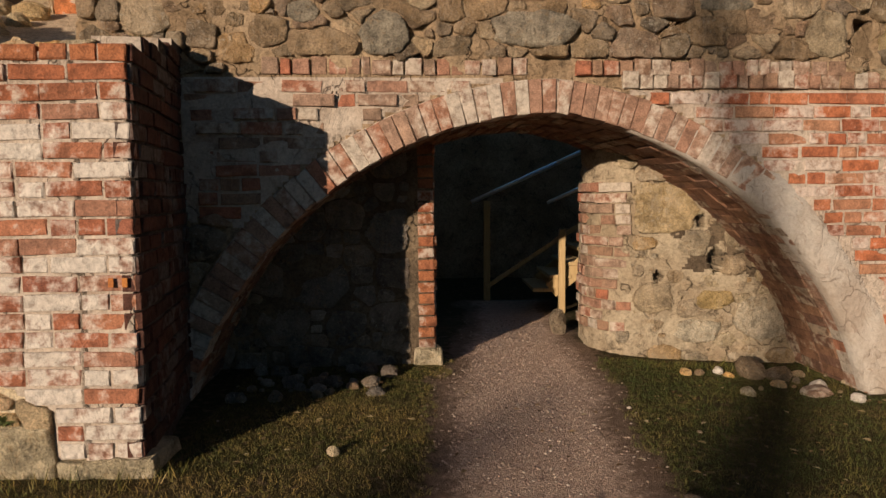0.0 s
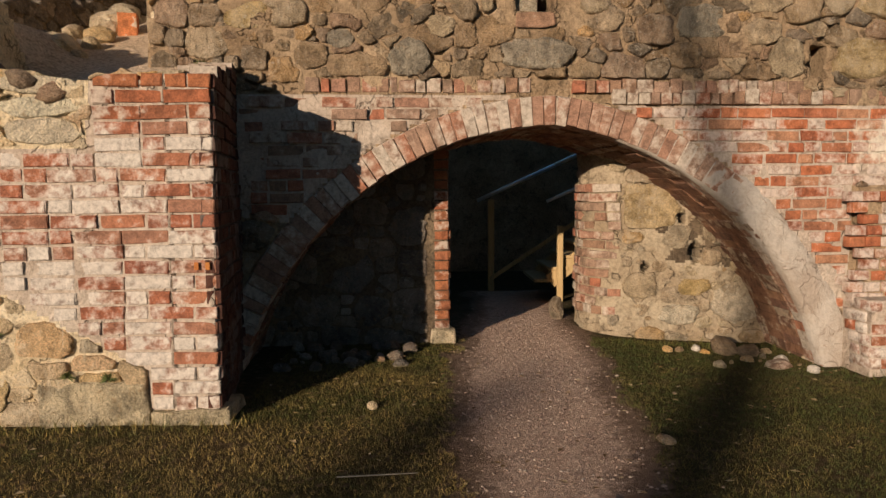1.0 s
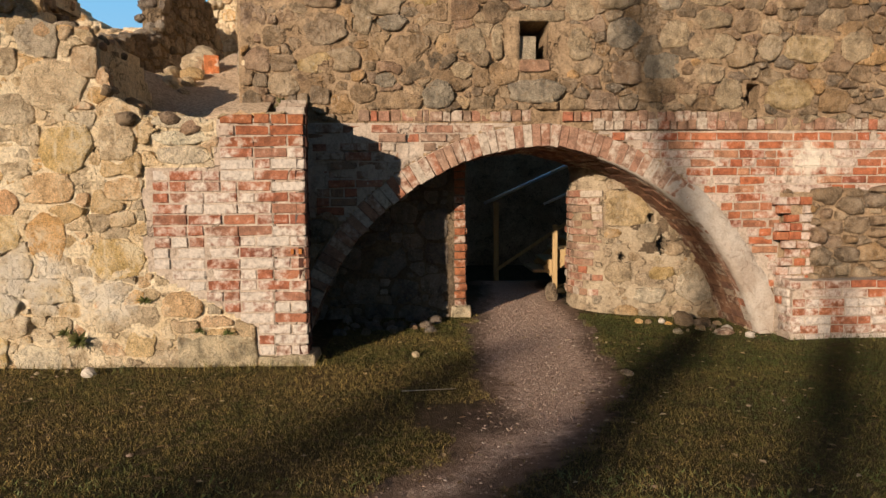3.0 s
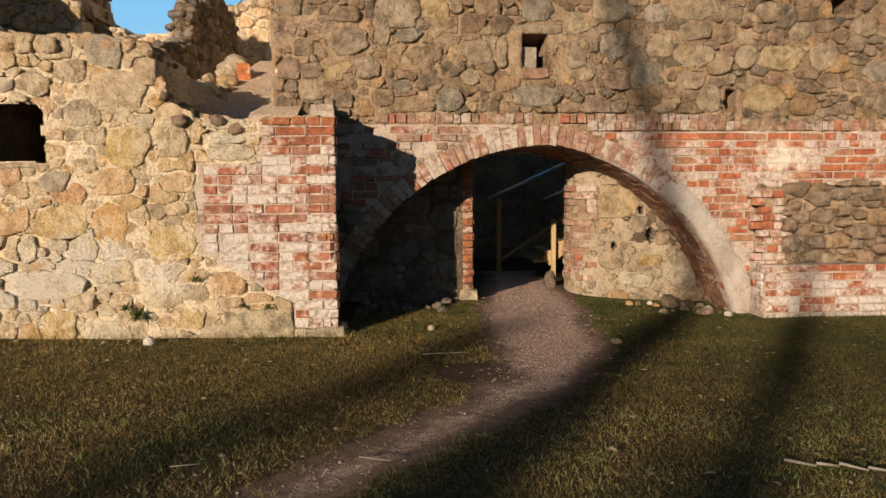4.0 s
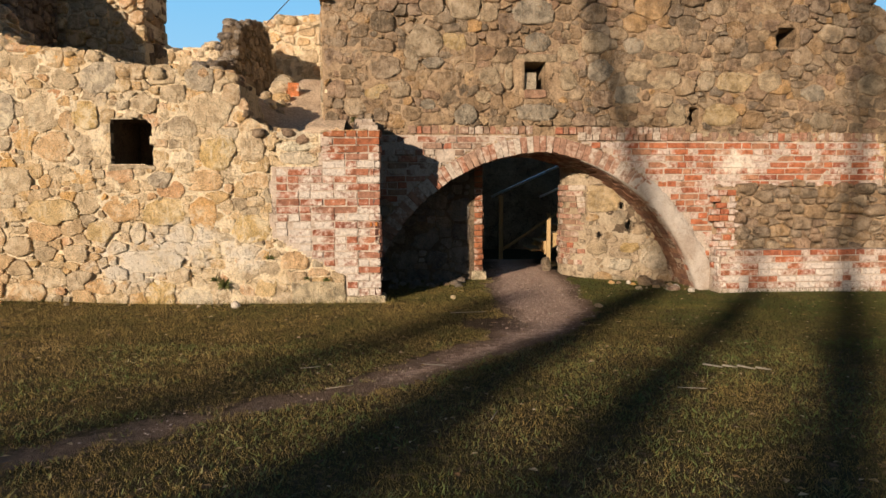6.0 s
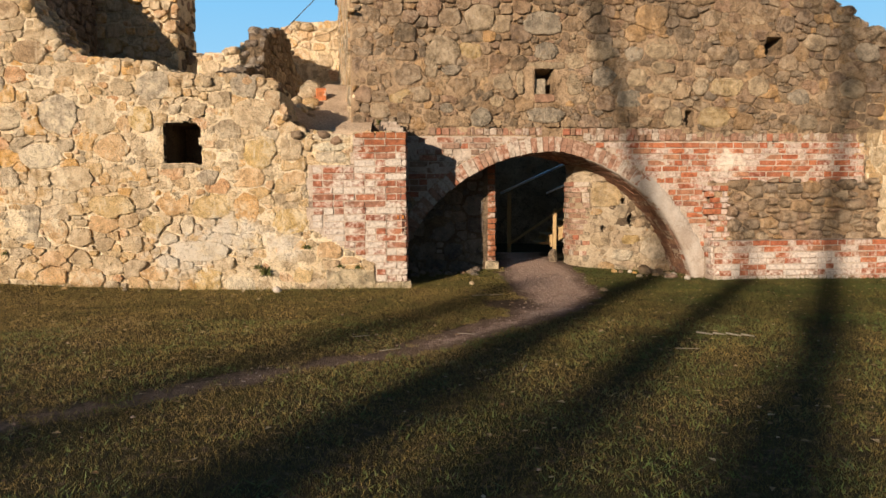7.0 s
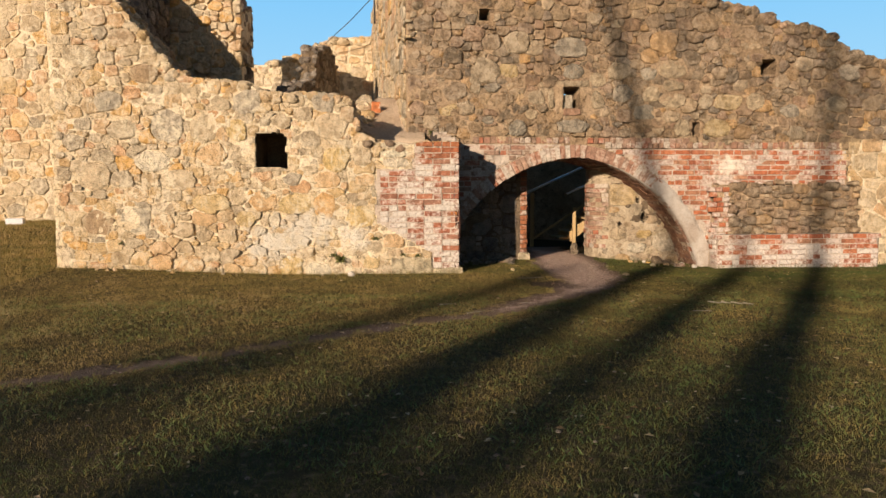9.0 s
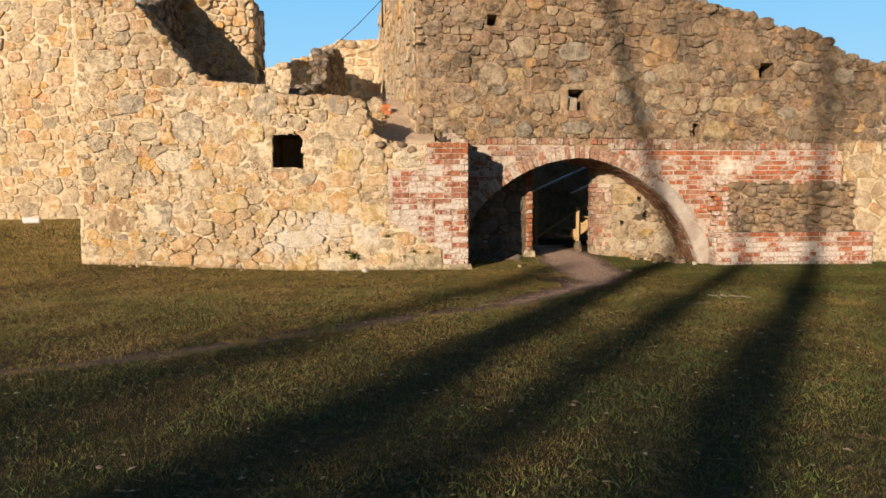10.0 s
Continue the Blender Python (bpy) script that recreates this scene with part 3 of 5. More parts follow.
PITS = [(CORNER + 0.77, 0.86, 0.07, 0.12), (CORNER + 0.27, 0.71, 0.05, 0.05), (CORNER + 0.64, 1.20, 0.04, 0.06)]


def pitted(u, z):
    return any(((u - a) / w) ** 2 + ((z - b) / h) ** 2 < 1 + 0.6 * noise.noise((u * 30, z * 30, 2)) for a, b, w, h in PITS)


# Dark mortar in the crumbled patch paints the shade of its gaps.
wall_inner_right = slab("wall_inner_right", corner_line, 0.0, corner_line.s[-1] - 0.05, -0.4, 2.3, 0.35, lambda u, z: not pitted(u, z), mortar_niche, 0.025, back=0.004, patch=crumbled, second=mortar_dark, worn=0.03)
tagged(wall_inner_right, "sunlit plastered rubble wall with a rounded brick corner inside the arch", "wall", kind="structure")

# the dark yard beyond the doorway
yard = []
for nm, f, u1, z1 in (("wall_yard_back", Face(0.0, 8.4, 0), 7.8, 3.2), ("wall_yard_left", Face(0.3, 3.4, 90), 5.0, 3.1), ("wall_yard_right", Face(6.5, 8.4, -90), 6.0, 3.2)):
    yard.append(tagged(slab(nm, f, 0.0, u1, -0.4, z1, 0.5, lambda u, z: True, mortar_cool, 0.25), "dark rubble wall of the shaded yard", "wall", kind="structure"))
# Unseen slab added over the passage to block skylight.
cv = [(x, y, z) for z in (3.0, 3.3) for x, y in ((-0.3, 2.2), (7.0, 2.2), (7.0, 4.7), (-0.3, 4.7))]
cf = [(0, 3, 2, 1), (4, 5, 6, 7), (0, 1, 5, 4), (1, 2, 6, 5), (2, 3, 7, 6), (3, 0, 4, 7)]
ceiling = tagged(mesh_object("ceiling", cv, cf, mortar_cool, smooth=False), "unseen cover added to keep the passage dark", "ceiling", kind="structure")

# the arch's soffit: a curved sheet with thickness
sv, sf = [], []
# The last depths extend the soffit over the passage to darken it.
DEPTHS = (-0.015, -0.5, -1.0, -1.5, -1.9)
for p, n in ARCH:
    for d in DEPTHS:
        sv.append(main_face.at(p[0] + 0.06 * n[0], p[1] + 0.06 * n[1], d))
        sv.append(main_face.at(p[0] + 0.24 * n[0], p[1] + 0.24 * n[1], d))
w = len(DEPTHS) * 2
for i in range(len(ARCH) - 1):
    for k in range(len(DEPTHS) - 1):
        a, b = i * w + 2 * k, (i + 1) * w + 2 * k
        sf.append((a, b, b + 2, a + 2))
        sf.append((a + 1, a + 3, b + 3, b + 1))
    sf.append((i * w, i * w + 1, (i + 1) * w + 1, (i + 1) * w))
    e = w - 2
    sf.append((i * w + e, (i + 1) * w + e, (i + 1) * w + e + 1, i * w + e + 1))
arch_soffit = mesh_object("arch", sv, sf, brick_mortar)
tagged(arch_soffit, "wide pointed brick arch with worn limewashed edge bricks", "arch", kind="structure")

# ---- masonry: stones and bricks as pieces ----
def scatter(rng, bounds, region, sizes, stretch, fixed):
    """Seeds (u, z, r) of uneven stones, big ones first, and guards outside the region."""
    u0, u1, z0, z1 = bounds
    seeds = [(u / stretch, z, r, True) for u, z, r in fixed]
    cell = 0.4
    grid = {}

    def put(s):
        grid.setdefault((int(s[0] // cell), int(s[1] // cell)), []).append(s)

    def free(x, z, r, tight):
        i, j = int(x // cell), int(z // cell)
        for a in range(i - 2, i + 3):
            for b in range(j - 2, j + 3):
                for s in grid.get((a, b), ()):
                    if math.hypot(s[0] - x, s[1] - z) < tight * (s[2] + r):
                        return False
        return True

    for s in seeds:
        put(s)
    area = (u1 - u0) * (z1 - z0)
    for lo, hi, per, tight in sizes:
        for _ in range(int(per * area)):
            u, z, r = rng.uniform(u0, u1), rng.uniform(z0, z1), rng.uniform(lo, hi)
            x = u / stretch
            if region(u, z) and free(x, z, r, tight):
                s = (x, z, r, True)
                seeds.append(s)
                put(s)
    for _ in range(int(140 * area)):
        u, z = rng.uniform(u0 - 0.15, u1 + 0.15), rng.uniform(z0 - 0.15, z1 + 0.15)
        if (not region(u, z) or not (u0 < u < u1 and z0 < z < z1)) and free(u / stretch, z, 0.05, 0.6):
            s = (u / stretch, z, 0.05, False)
            seeds.append(s)
            put(s)
    return seeds, grid, cell


def cell_polygon(s, grid, cell, reach=3.0):
    """The seed's cell among its neighbours, the larger taking more."""
    x, z, r, _ = s
    m = r * reach
    t0 = 0.5 * math.sin(91 * x + 57 * z)
    poly = [(x + m * k * math.cos(t), z + m * k * math.sin(t)) for t, k in ((t0 + math.pi * 2 * (i + 0.5) / 6, 0.84 + 0.16 * math.sin(13 * x + 29 * z + 5 * i)) for i in range(6))]
    i, j = int(x // cell), int(z // cell)
    for a in range(i - 2, i + 3):
        for b in range(j - 2, j + 3):
            for o in grid.get((a, b), ()):
                if o is s:
                    continue
                dx, dz = o[0] - x, o[1] - z
                d = math.hypot(dx, dz)
                if d > m + o[2] + 0.4 or d < 1e-5:
                    continue
                k = (d * d + 0.62 * (r * r - o[2] * o[2])) / (2 * d)
                th = math.atan2(dz, dx)
                th -= 0.21 * math.sin(4 * th)
                ux, uz = dx / d, dz / d
                nx_, nz_ = math.cos(th), math.sin(th)
                k *= nx_ * ux + nz_ * uz
                out = []
                for p, q in zip(poly, poly[1:] + poly[:1]):
                    sp, sq = (p[0] - x) * nx_ + (p[1] - z) * nz_ - k, (q[0] - x) * nx_ + (q[1] - z) * nz_ - k
                    if sp <= 0:
                        out.append(p)
                    if (sp < 0) != (sq < 0) and sp != sq:
                        t = sp / (sp - sq)
                        out.append((p[0] + t * (q[0] - p[0]), p[1] + t * (q[1] - p[1])))
                poly = out
                if len(poly) < 3:
                    return None
    return poly


def even(poly, n):
    """n points at even steps round the polygon."""
    ls = [math.hypot(b[0] - a[0], b[1] - a[1]) for a, b in zip(poly, poly[1:] + poly[:1])]
    total, out, k, run = sum(ls), [], 0, 0.0
    for i in range(n):
        want = total * i / n
        while run + ls[k] < want and k < len(ls) - 1:
            run += ls[k]
            k += 1
        a, b = poly[k], poly[(k + 1) % len(poly)]
        t = (want - run) / ls[k] if ls[k] else 0
        out.append((a[0] + t * (b[0] - a[0]), a[1] + t * (b[1] - a[1])))
    return out


def cut_corners(rng, poly, size):
    """The polygon with blunted corners and slightly bowed, broken edges; tiny edges are dropped."""
    keep = []
    for p in poly:
        if not keep or math.hypot(p[0] - keep[-1][0], p[1] - keep[-1][1]) > 0.3 * size:
            keep.append(p)
    if len(keep) > 3 and math.hypot(keep[0][0] - keep[-1][0], keep[0][1] - keep[-1][1]) < 0.3 * size:
        keep.pop()
    if len(keep) < 3:
        keep = poly
    out = []
    for a, b in zip(keep, keep[1:] + keep[:1]):
        k1, k2 = rng.uniform(0.05, 0.15), rng.uniform(0.05, 0.15)
        bow = rng.uniform(-0.03, 0.06)
        mx, my = (b[1] - a[1]) * bow, -(b[0] - a[0]) * bow
        for t, w in ((k1, 0.0), (0.36, 0.8 + rng.uniform(-0.5, 0.5)), (0.64, 0.8 + rng.uniform(-0.5, 0.5)), (1 - k2, 0.0)):
            out.append((a[0] + (b[0] - a[0]) * t + mx * w, a[1] + (b[1] - a[1]) * t + my * w))
    return out


def stone_shape(rng, face, poly, stretch, proud, gap, region, dome=0.0):
    """A stone in its bed: a broken rim, a narrow worn shoulder and a flat, tilted, chipped face."""
    cx, cz = sum(p[0] for p in poly) / len(poly), sum(p[1] for p in poly) / len(poly)
    size = sum(math.hypot(p[0] - cx, p[1] - cz) for p in poly) / len(poly)
    ring = cut_corners(rng, poly, size)
    n = len(ring)
    shrink = max(0.55, 1 - gap * (0.4 + 4.0 * rng.random() ** 2.5) / max(size, 0.03))
    ph = rng.uniform(0, 50)
    edge = []
    for x, z in ring:
        w = shrink * (1 + 0.13 * noise.noise((x * 11 + ph, z * 11, 2.0)) + 0.07 * noise.noise((x * 41 + ph, z * 41, 6.0)))
        q = 1.0
        while q > 0.3 and not region((cx + (x - cx) * w * q) * stretch, cz + (z - cz) * w * q):
            q -= 0.14
        edge.append(((x - cx) * w * q, (z - cz) * w * q))
    h = proud * (0.10 + 0.55 * rng.random() + 1.3 * rng.random() ** 6) * min(1.0, 0.45 + size * 3.0)
    tu, tz = rng.uniform(-0.08, 0.08), rng.uniform(-0.09, 0.05)
    lip = min(0.10, 0.010 / max(size, 0.02))
    verts, faces = [], []
    for scale, depth in ((1.01, -0.09), (1.0, (0.35 - 0.2 * dome) * h), (1 - lip, (0.92 - 0.3 * dome) * h), (0.84 - lip, 1.0 * h), (0.42, (1.02 + 0.3 * dome) * h)):
        for dx0, dz0 in edge:
            dx, dz = dx0 * scale, dz0 * scale
            u, zz = (cx + dx) * stretch, cz + dz
            d = depth
            if depth > 0:
                d += rough(u, zz) + dx * tu + dz * tz + 0.011 * noise.noise((u * 7 + ph, zz * 7, 4.0)) * min(1.0, size * 7) + 0.005 * noise.noise((u * 21, zz * 21, ph))
            verts.append(face.at(u, zz, d))
    m = len(verts)
    verts.append(face.at(cx * stretch, cz, (1.0 + 0.38 * dome) * h + rough(cx * stretch, cz) + 0.008 * noise.noise((cx * 7 + ph, cz * 7, 4.0))))
    for r in range(4):
        for k in range(n):
            j = (k + 1) % n
            faces.append((r * n + k, r * n + j, (r + 1) * n + j, (r + 1) * n + k))
    for k in range(n):
        faces.append((4 * n + k, 4 * n + (k + 1) % n, m))
    return verts, faces, (cx * stretch, cz)


def lay_boulder(wall, face, rng, u, z, w, h, material, proud, region):
    """A large uneven boulder of its own size and kind, bedded in the face."""
    ph, power, count = rng.uniform(0, 60), rng.uniform(2.3, 4.2), rng.randrange(7, 10)
    poly = []
    for i in range(count):
        t = 2 * math.pi * (i + rng.uniform(-0.3, 0.3)) / count
        c, q = math.cos(t), math.sin(t)
        k = (abs(c) ** power + abs(q) ** power) ** (-1 / power) * (1.04 + 0.22 * noise.noise((c * 1.6 + ph, q * 1.6, 3.0)))
        poly.append((u + w * k * c, z + h * k * q))
    verts, faces, _ = stone_shape(rng, face, poly, 1.0, proud * 1.1, 0.002, region, 0.35)
    o = sum(verts, Vector()) / len(verts)
    ob = mesh_object("boulder", [v - o for v in verts], faces, material, wall)
    ob.location = o


def lay_stones(wall, face, bounds, region, material, seed, sizes, stretch=1.25, proud=0.026, gap=0.008, near=None, most=300, fixed=(), name="stone", reach=3.0, boulders=(), dome=0.0, kinds=None):
    """Stones over a face; those nearest to `near` are parts of their own, the others one joined part."""
    rng = random.Random(seed)
    inner = region
    beds = [(u, z, 1.04 * w + 0.006, 1.04 * h + 0.006) for u, z, w, h, tone in boulders]
    region = lambda u, z: bounds[0] <= u <= bounds[1] and inner(u, z) and not any(abs(u - a) < w and ((u - a) / w) ** 2 + ((z - b) / h) ** 2 < 1 for a, b, w, h in beds)
    for u, z, w, h, tone in boulders:
        lay_boulder(wall, face, rng, u, z, w, h, (kinds or TONES)[tone], proud, inner)
    seeds, grid, cell = scatter(rng, bounds, region, sizes, stretch, fixed)
    made = []
    for s in seeds:
        if not s[3]:
            continue
        poly = cell_polygon(s, grid, cell, reach)
        if poly and len(poly) > 2:
            made.append(stone_shape(rng, face, poly, stretch, proud, gap, region, dome))
    if near is not None:
        made.sort(key=lambda m: math.hypot(m[2][0] - near[0], m[2][1] - near[1]))
    else:
        most = 0
    for verts, faces, _ in made[:most]:
        o = sum(verts, Vector()) / len(verts)
        ob = mesh_object(name, [v - o for v in verts], faces, material, wall)
        ob.location = o
    join_pieces("rubble", made[most:], material, wall)


def join_pieces(name, pieces, material, wall):
    if not pieces:
        return
    V, F = [], []
    for verts, faces, _ in pieces:
        k = len(V)
        V += verts
        F += [tuple(i + k for i in f) for f in faces]
    tagged(mesh_object(name, V, F, material, wall), kind="stuff")


BRICK_LONG, BRICK_SHORT, COURSE, JOINT = 0.298, 0.146, 0.097, 0.013


def brick_shape(rng, length, height, depth):
    """A worn brick: chamfered, a little out of true, its face at d = 0; x along, z up, y out."""
    v, f = [], []
    hl, hh = length / 2, height / 2
    for inset, d in ((0.0, -depth), (0.0, -0.006), (0.006, 0.0)):
        for sx_, sz_ in ((-1, -1), (1, -1), (1, 1), (-1, 1)):
            j = 0.004 if d > -0.05 else 0.0
            v.append(Vector((sx_ * (hl - inset + rng.uniform(-j, j)), d + rng.uniform(-j, j), sz_ * (hh - inset + rng.uniform(-j, j)))))
    for r in range(2):
        for k in range(4):
            j = (k + 1) % 4
            f.append((r * 4 + k, (r + 1) * 4 + k, (r + 1) * 4 + j, r * 4 + j))
    f.append((8, 11, 10, 9))
    return v, f


BRICKS = {}


def brick_mesh(kind, material):
    """Eight worn bricks of each size, shared by all of that size."""
    key = (kind, material.name)
    if key not in BRICKS:
        rng = random.Random(hash(kind) % 7 if not isinstance(kind, str) else len(kind))
        out = []
        for k in range(8):
            L = (BRICK_LONG if kind == "long" else BRICK_SHORT) - JOINT
            v, f = brick_shape(rng, L, COURSE - JOINT, 0.09)
            me = bpy.data.meshes.new("brick")
            me.from_pydata([tuple(p) for p in v], [], f)
            me.materials.append(material)
            me.update()
            out.append(me)
        BRICKS[key] = out
    return BRICKS[key]


def lay_bricks(wall, face, bounds, region, material, seed, near=None, most=300, proud=0.007, missing=0.02, spread=0.005, tilt=0.8, pattern="LLS", follow=True, anchor=""):
    rng = random.Random(seed)
    u0, u1, z0, z1 = bounds
    spots = []
    row, z = 0, z0
    while z + COURSE <= z1 + 1e-6:
        u = u0 - (0.0 if anchor else rng.uniform(0.0, 0.2))
        k = 0
        while u < u1:
            if anchor and k == 0:
                kind = "long" if row % 2 else "short"
            else:
                kind = "long" if pattern[rng.randrange(len(pattern))] == "L" else "short"
            L = BRICK_LONG if kind == "long" else BRICK_SHORT
            c, cz = u + L / 2, z + COURSE / 2
            if anchor == "end":
                c = u0 + u1 - c
            if region(c, cz) and region(c - L * 0.40, cz) and region(c + L * 0.40, cz) and rng.random() > missing:
                spots.append((c, cz, kind))
            elif kind == "long" and rng.random() > missing:
                for q in (c - L * 0.25, c + L * 0.25):
                    if region(q, cz) and region(q - 0.05, cz) and region(q + 0.05, cz):
                        spots.append((q, cz, "short"))
            u += L
            k += 1
        z += COURSE
        row += 1
    if near is not None:
        spots.sort(key=lambda s: math.hypot(s[0] - near[0], s[1] - near[1]))
    else:
        most = 0
    rest = []
    for i, (c, cz, kind) in enumerate(spots):
        along, out = face.axes(c)
        d = proud + rng.uniform(-spread, spread) + (rough(c, cz) if follow else 0.0)
        place = face.at(c, cz + rng.uniform(-0.003, 0.003), d)
        m = Matrix((along, -out, Vector((0, 0, 1)))).transposed().to_4x4()
        m = Matrix.Translation(place) @ m @ pose(0, 0, 0, rng.uniform(-tilt, tilt), rng.uniform(-tilt, tilt) * 0.7, rng.uniform(-tilt, tilt))
        # the brick's own y points into the wall after this turn
        m = m @ Matrix.Diagonal((rng.uniform(0.96, 1.02), -1, rng.uniform(0.94, 1.03), 1))
        mesh = rng.choice(brick_mesh(kind, material))
        if i < most:
            ob = new("brick", mesh)
            ob.parent = wall
            ob.matrix_local = m
        else:
            rest.append(([m @ v.co for v in mesh.vertices], [tuple(p.vertices) for p in mesh.polygons], None))
    join_pieces("brickwork", rest, material, wall)


def lay_arch(wall, depths, material, height, width=0.09, lift=0.0, most=1000, label="brick", jitter=0.006, seed=5, long_side=0.28):
    """Bricks on edge round the arch's line, one row for each depth."""
    rng = random.Random(seed)
    rest, count = [], 0
    for d in depths:
        for circ, a, b in ((LEFT_ARC, LEFT_FOOT, ARCH_APEX), (RIGHT_ARC, ARCH_APEX, RIGHT_FOOT)):
            pts = arc_points(circ, a, b, width)
            off = rng.uniform(0, 1)
            for (p, n), (q, n2) in zip(pts, pts[1:]):
                cx_, cz_ = (p[0] + q[0]) / 2, (p[1] + q[1]) / 2
                nx_, nz_ = (n[0] + n2[0]) / 2, (n[1] + n2[1]) / 2
                lift_ = lift + rng.uniform(-jitter, jitter)
                v, f = brick_shape(rng, math.hypot(q[0] - p[0], q[1] - p[1]) * 0.985, height, long_side)
                tang = Vector((nz_, 0, -nx_))
                up = Vector((nx_, 0, nz_))
                ang = rng.uniform(-0.03, 0.03)
                V = []
                for k in v:
                    wq = 1.0 + 0.12 * (k.z / height)
                    t, r = k.x * wq, k.z + height / 2 + lift_
                    V.append(main_face.at(cx_ + tang.x * t + up.x * r, cz_ + tang.z * t + up.z * r, d + k.y + rng.uniform(-0.004, 0.004)))
                rest.append((V, f, None))
    for verts, faces, _ in rest[:most]:
        o = sum(verts, Vector()) / len(verts)
        ob = mesh_object(label, [v - o for v in verts], faces, material, wall, smooth=False)
        ob.location = o
    join_pieces("brickwork", rest[most:], material, wall)


def soldier_course(wall, face, u0, u1, z, height, skip, material, seed):
    """Bricks standing on end, worn and uneven."""
    rng = random.Random(seed)
    u = u0
    while u < u1:
        w, h = rng.uniform(0.07, 0.15), height * rng.uniform(0.82, 1.04)
        c = u + w / 2
        if not skip(c, z - 0.02) and not skip(c, z + h * 0.4):
            v, f = brick_shape(rng, w - 0.014, h - 0.012, 0.08)
            o = face.at(c, z + h / 2, 0.003 + rng.uniform(-0.006, 0.005) + rough(c, z + h / 2))
            along, out = face.axes(c)
            ob = mesh_object("brick", [along * q.x + out * q.y + Vector((q.x * rng.uniform(-0.02, 0.02), 0, q.z)) for q in v], f, material, wall, smooth=False)
            ob.location = o
        u += w


def boulder(rng, c, r, flat=0.75):
    """A loose stone, broken along a dozen planes and a little worn."""
    verts, faces = [], []
    n, rings = 9, 6
    ph = rng.uniform(0, 90)
    turn = rng.uniform(0, 6.3)
    sx_, sy_ = rng.uniform(0.85, 1.35), rng.uniform(0.7, 1.05)
    planes = [(Vector((rng.gauss(0, 1), rng.gauss(0, 1), rng.gauss(0, 0.8))).normalized(), rng.uniform(0.72, 0.98)) for _ in range(12)]
    def pt(th, ph_):
        q = Vector((math.sin(th) * math.cos(ph_), math.sin(th) * math.sin(ph_), math.cos(th)))
        k = min([1.12] + [d / q.dot(w) for w, d in planes if q.dot(w) > 0.1]) * (1 + 0.12 * noise.noise((q.x * 2.5 + ph, q.y * 2.5, q.z * 2.5)))
        q = Vector((q.x * sx_, q.y * sy_, q.z * flat)) * (r * k)
        return c + Vector((q.x * math.cos(turn) - q.y * math.sin(turn), q.x * math.sin(turn) + q.y * math.cos(turn), q.z))
    verts.append(pt(0, 0))
    for i in range(1, rings):
        for k in range(n):
            verts.append(pt(math.pi * i / rings, 2 * math.pi * (k + 0.5 * (i % 2)) / n))
    verts.append(pt(math.pi, 0))
    for k in range(n):
        faces.append((0, 1 + k, 1 + (k + 1) % n))
        faces.append((len(verts) - 1, 1 + (rings - 2) * n + (k + 1) % n, 1 + (rings - 2) * n + k))
    for i in range(rings - 2):
        for k in range(n):
            a, b = 1 + i * n + k, 1 + i * n + (k + 1) % n
            faces.append((a, a + n, b + n, b))
    return verts, faces, None


def cap(wall, face, u0, u1, top, thick, material, seed, r0=0.07, r1=0.17, step=0.11, name="rubble_top"):
    """Broken stones along a ruined wall's top, over its whole thickness."""
    rng = random.Random(seed)
    out = []
    u = u0
    while u < u1:
        d = 0.0
        while d < thick:
            r = rng.uniform(r0, r1)
            du = rng.uniform(-0.05, 0.05)
            out.append(boulder(rng, face.at(u + du, top(u + du) - 0.09 + rng.uniform(-0.08, 0.05), -d - 0.06 + rng.uniform(-0.05, 0.05)), r))
            d += r * 1.5
        u += step * rng.uniform(0.8, 1.5)
    join_pieces(name, out, material, wall)

# low wall and pier
def left_stones(u, z):
    return -6.6 < u < 0.0 and z < left_top(u) and not pier_bricks(u, z) and not in_rect(u, z, (-3.37, -2.87, 1.78, 2.38)) and not window_open(u, z)


BIG = [(0.20, 0.30, 10, 0.84), (0.12, 0.18, 34, 0.80), (0.06, 0.10, 90, 0.82), (0.025, 0.045, 160, 0.88)]
SMALL = [(0.13, 0.18, 25, 0.85), (0.08, 0.12, 70, 0.8), (0.04, 0.06, 120, 0.84)]
FAR = [(0.20, 0.30, 16, 0.86), (0.12, 0.18, 40, 0.8), (0.07, 0.11, 60, 0.82)]
LOW_NEAR = [(-2.73, 2.92, 0.19, 0.13, 0), (-2.26, 2.88, 0.19, 0.15, 3), (-1.87, 2.68, 0.12, 0.13, 5), (-2.12, 2.48, 0.27, 0.21, 0), (-2.04, 1.95, 0.21, 0.21, 1), (-2.23, 1.59, 0.25, 0.13, 2), (-1.56, 1.59, 0.18, 0.11, 2), (-3.28, 1.27, 0.22, 0.19, 2), (-2.75, 1.2, 0.27, 0.17, 1), (-2.26, 1.17, 0.17, 0.21, 2), (-1.66, 0.98, 0.25, 0.17, 1), (-3.09, 0.93, 0.09, 0.14, 4), (-3.56, 0.95, 0.15, 0.13, 1), (-2.26, 0.70, 0.22, 0.12, 1), (-2.93, 0.57, 0.41, 0.14, 4), (-1.76, 0.43, 0.17, 0.11, 0), (-3.57, 0.25, 0.19, 0.1, 2), (-2.83, 0.14, 0.18, 0.17, 1), (-2.38, 0.10, 0.23, 0.13, 4), (-1.5, 0.24, 0.14, 0.15, 1)]
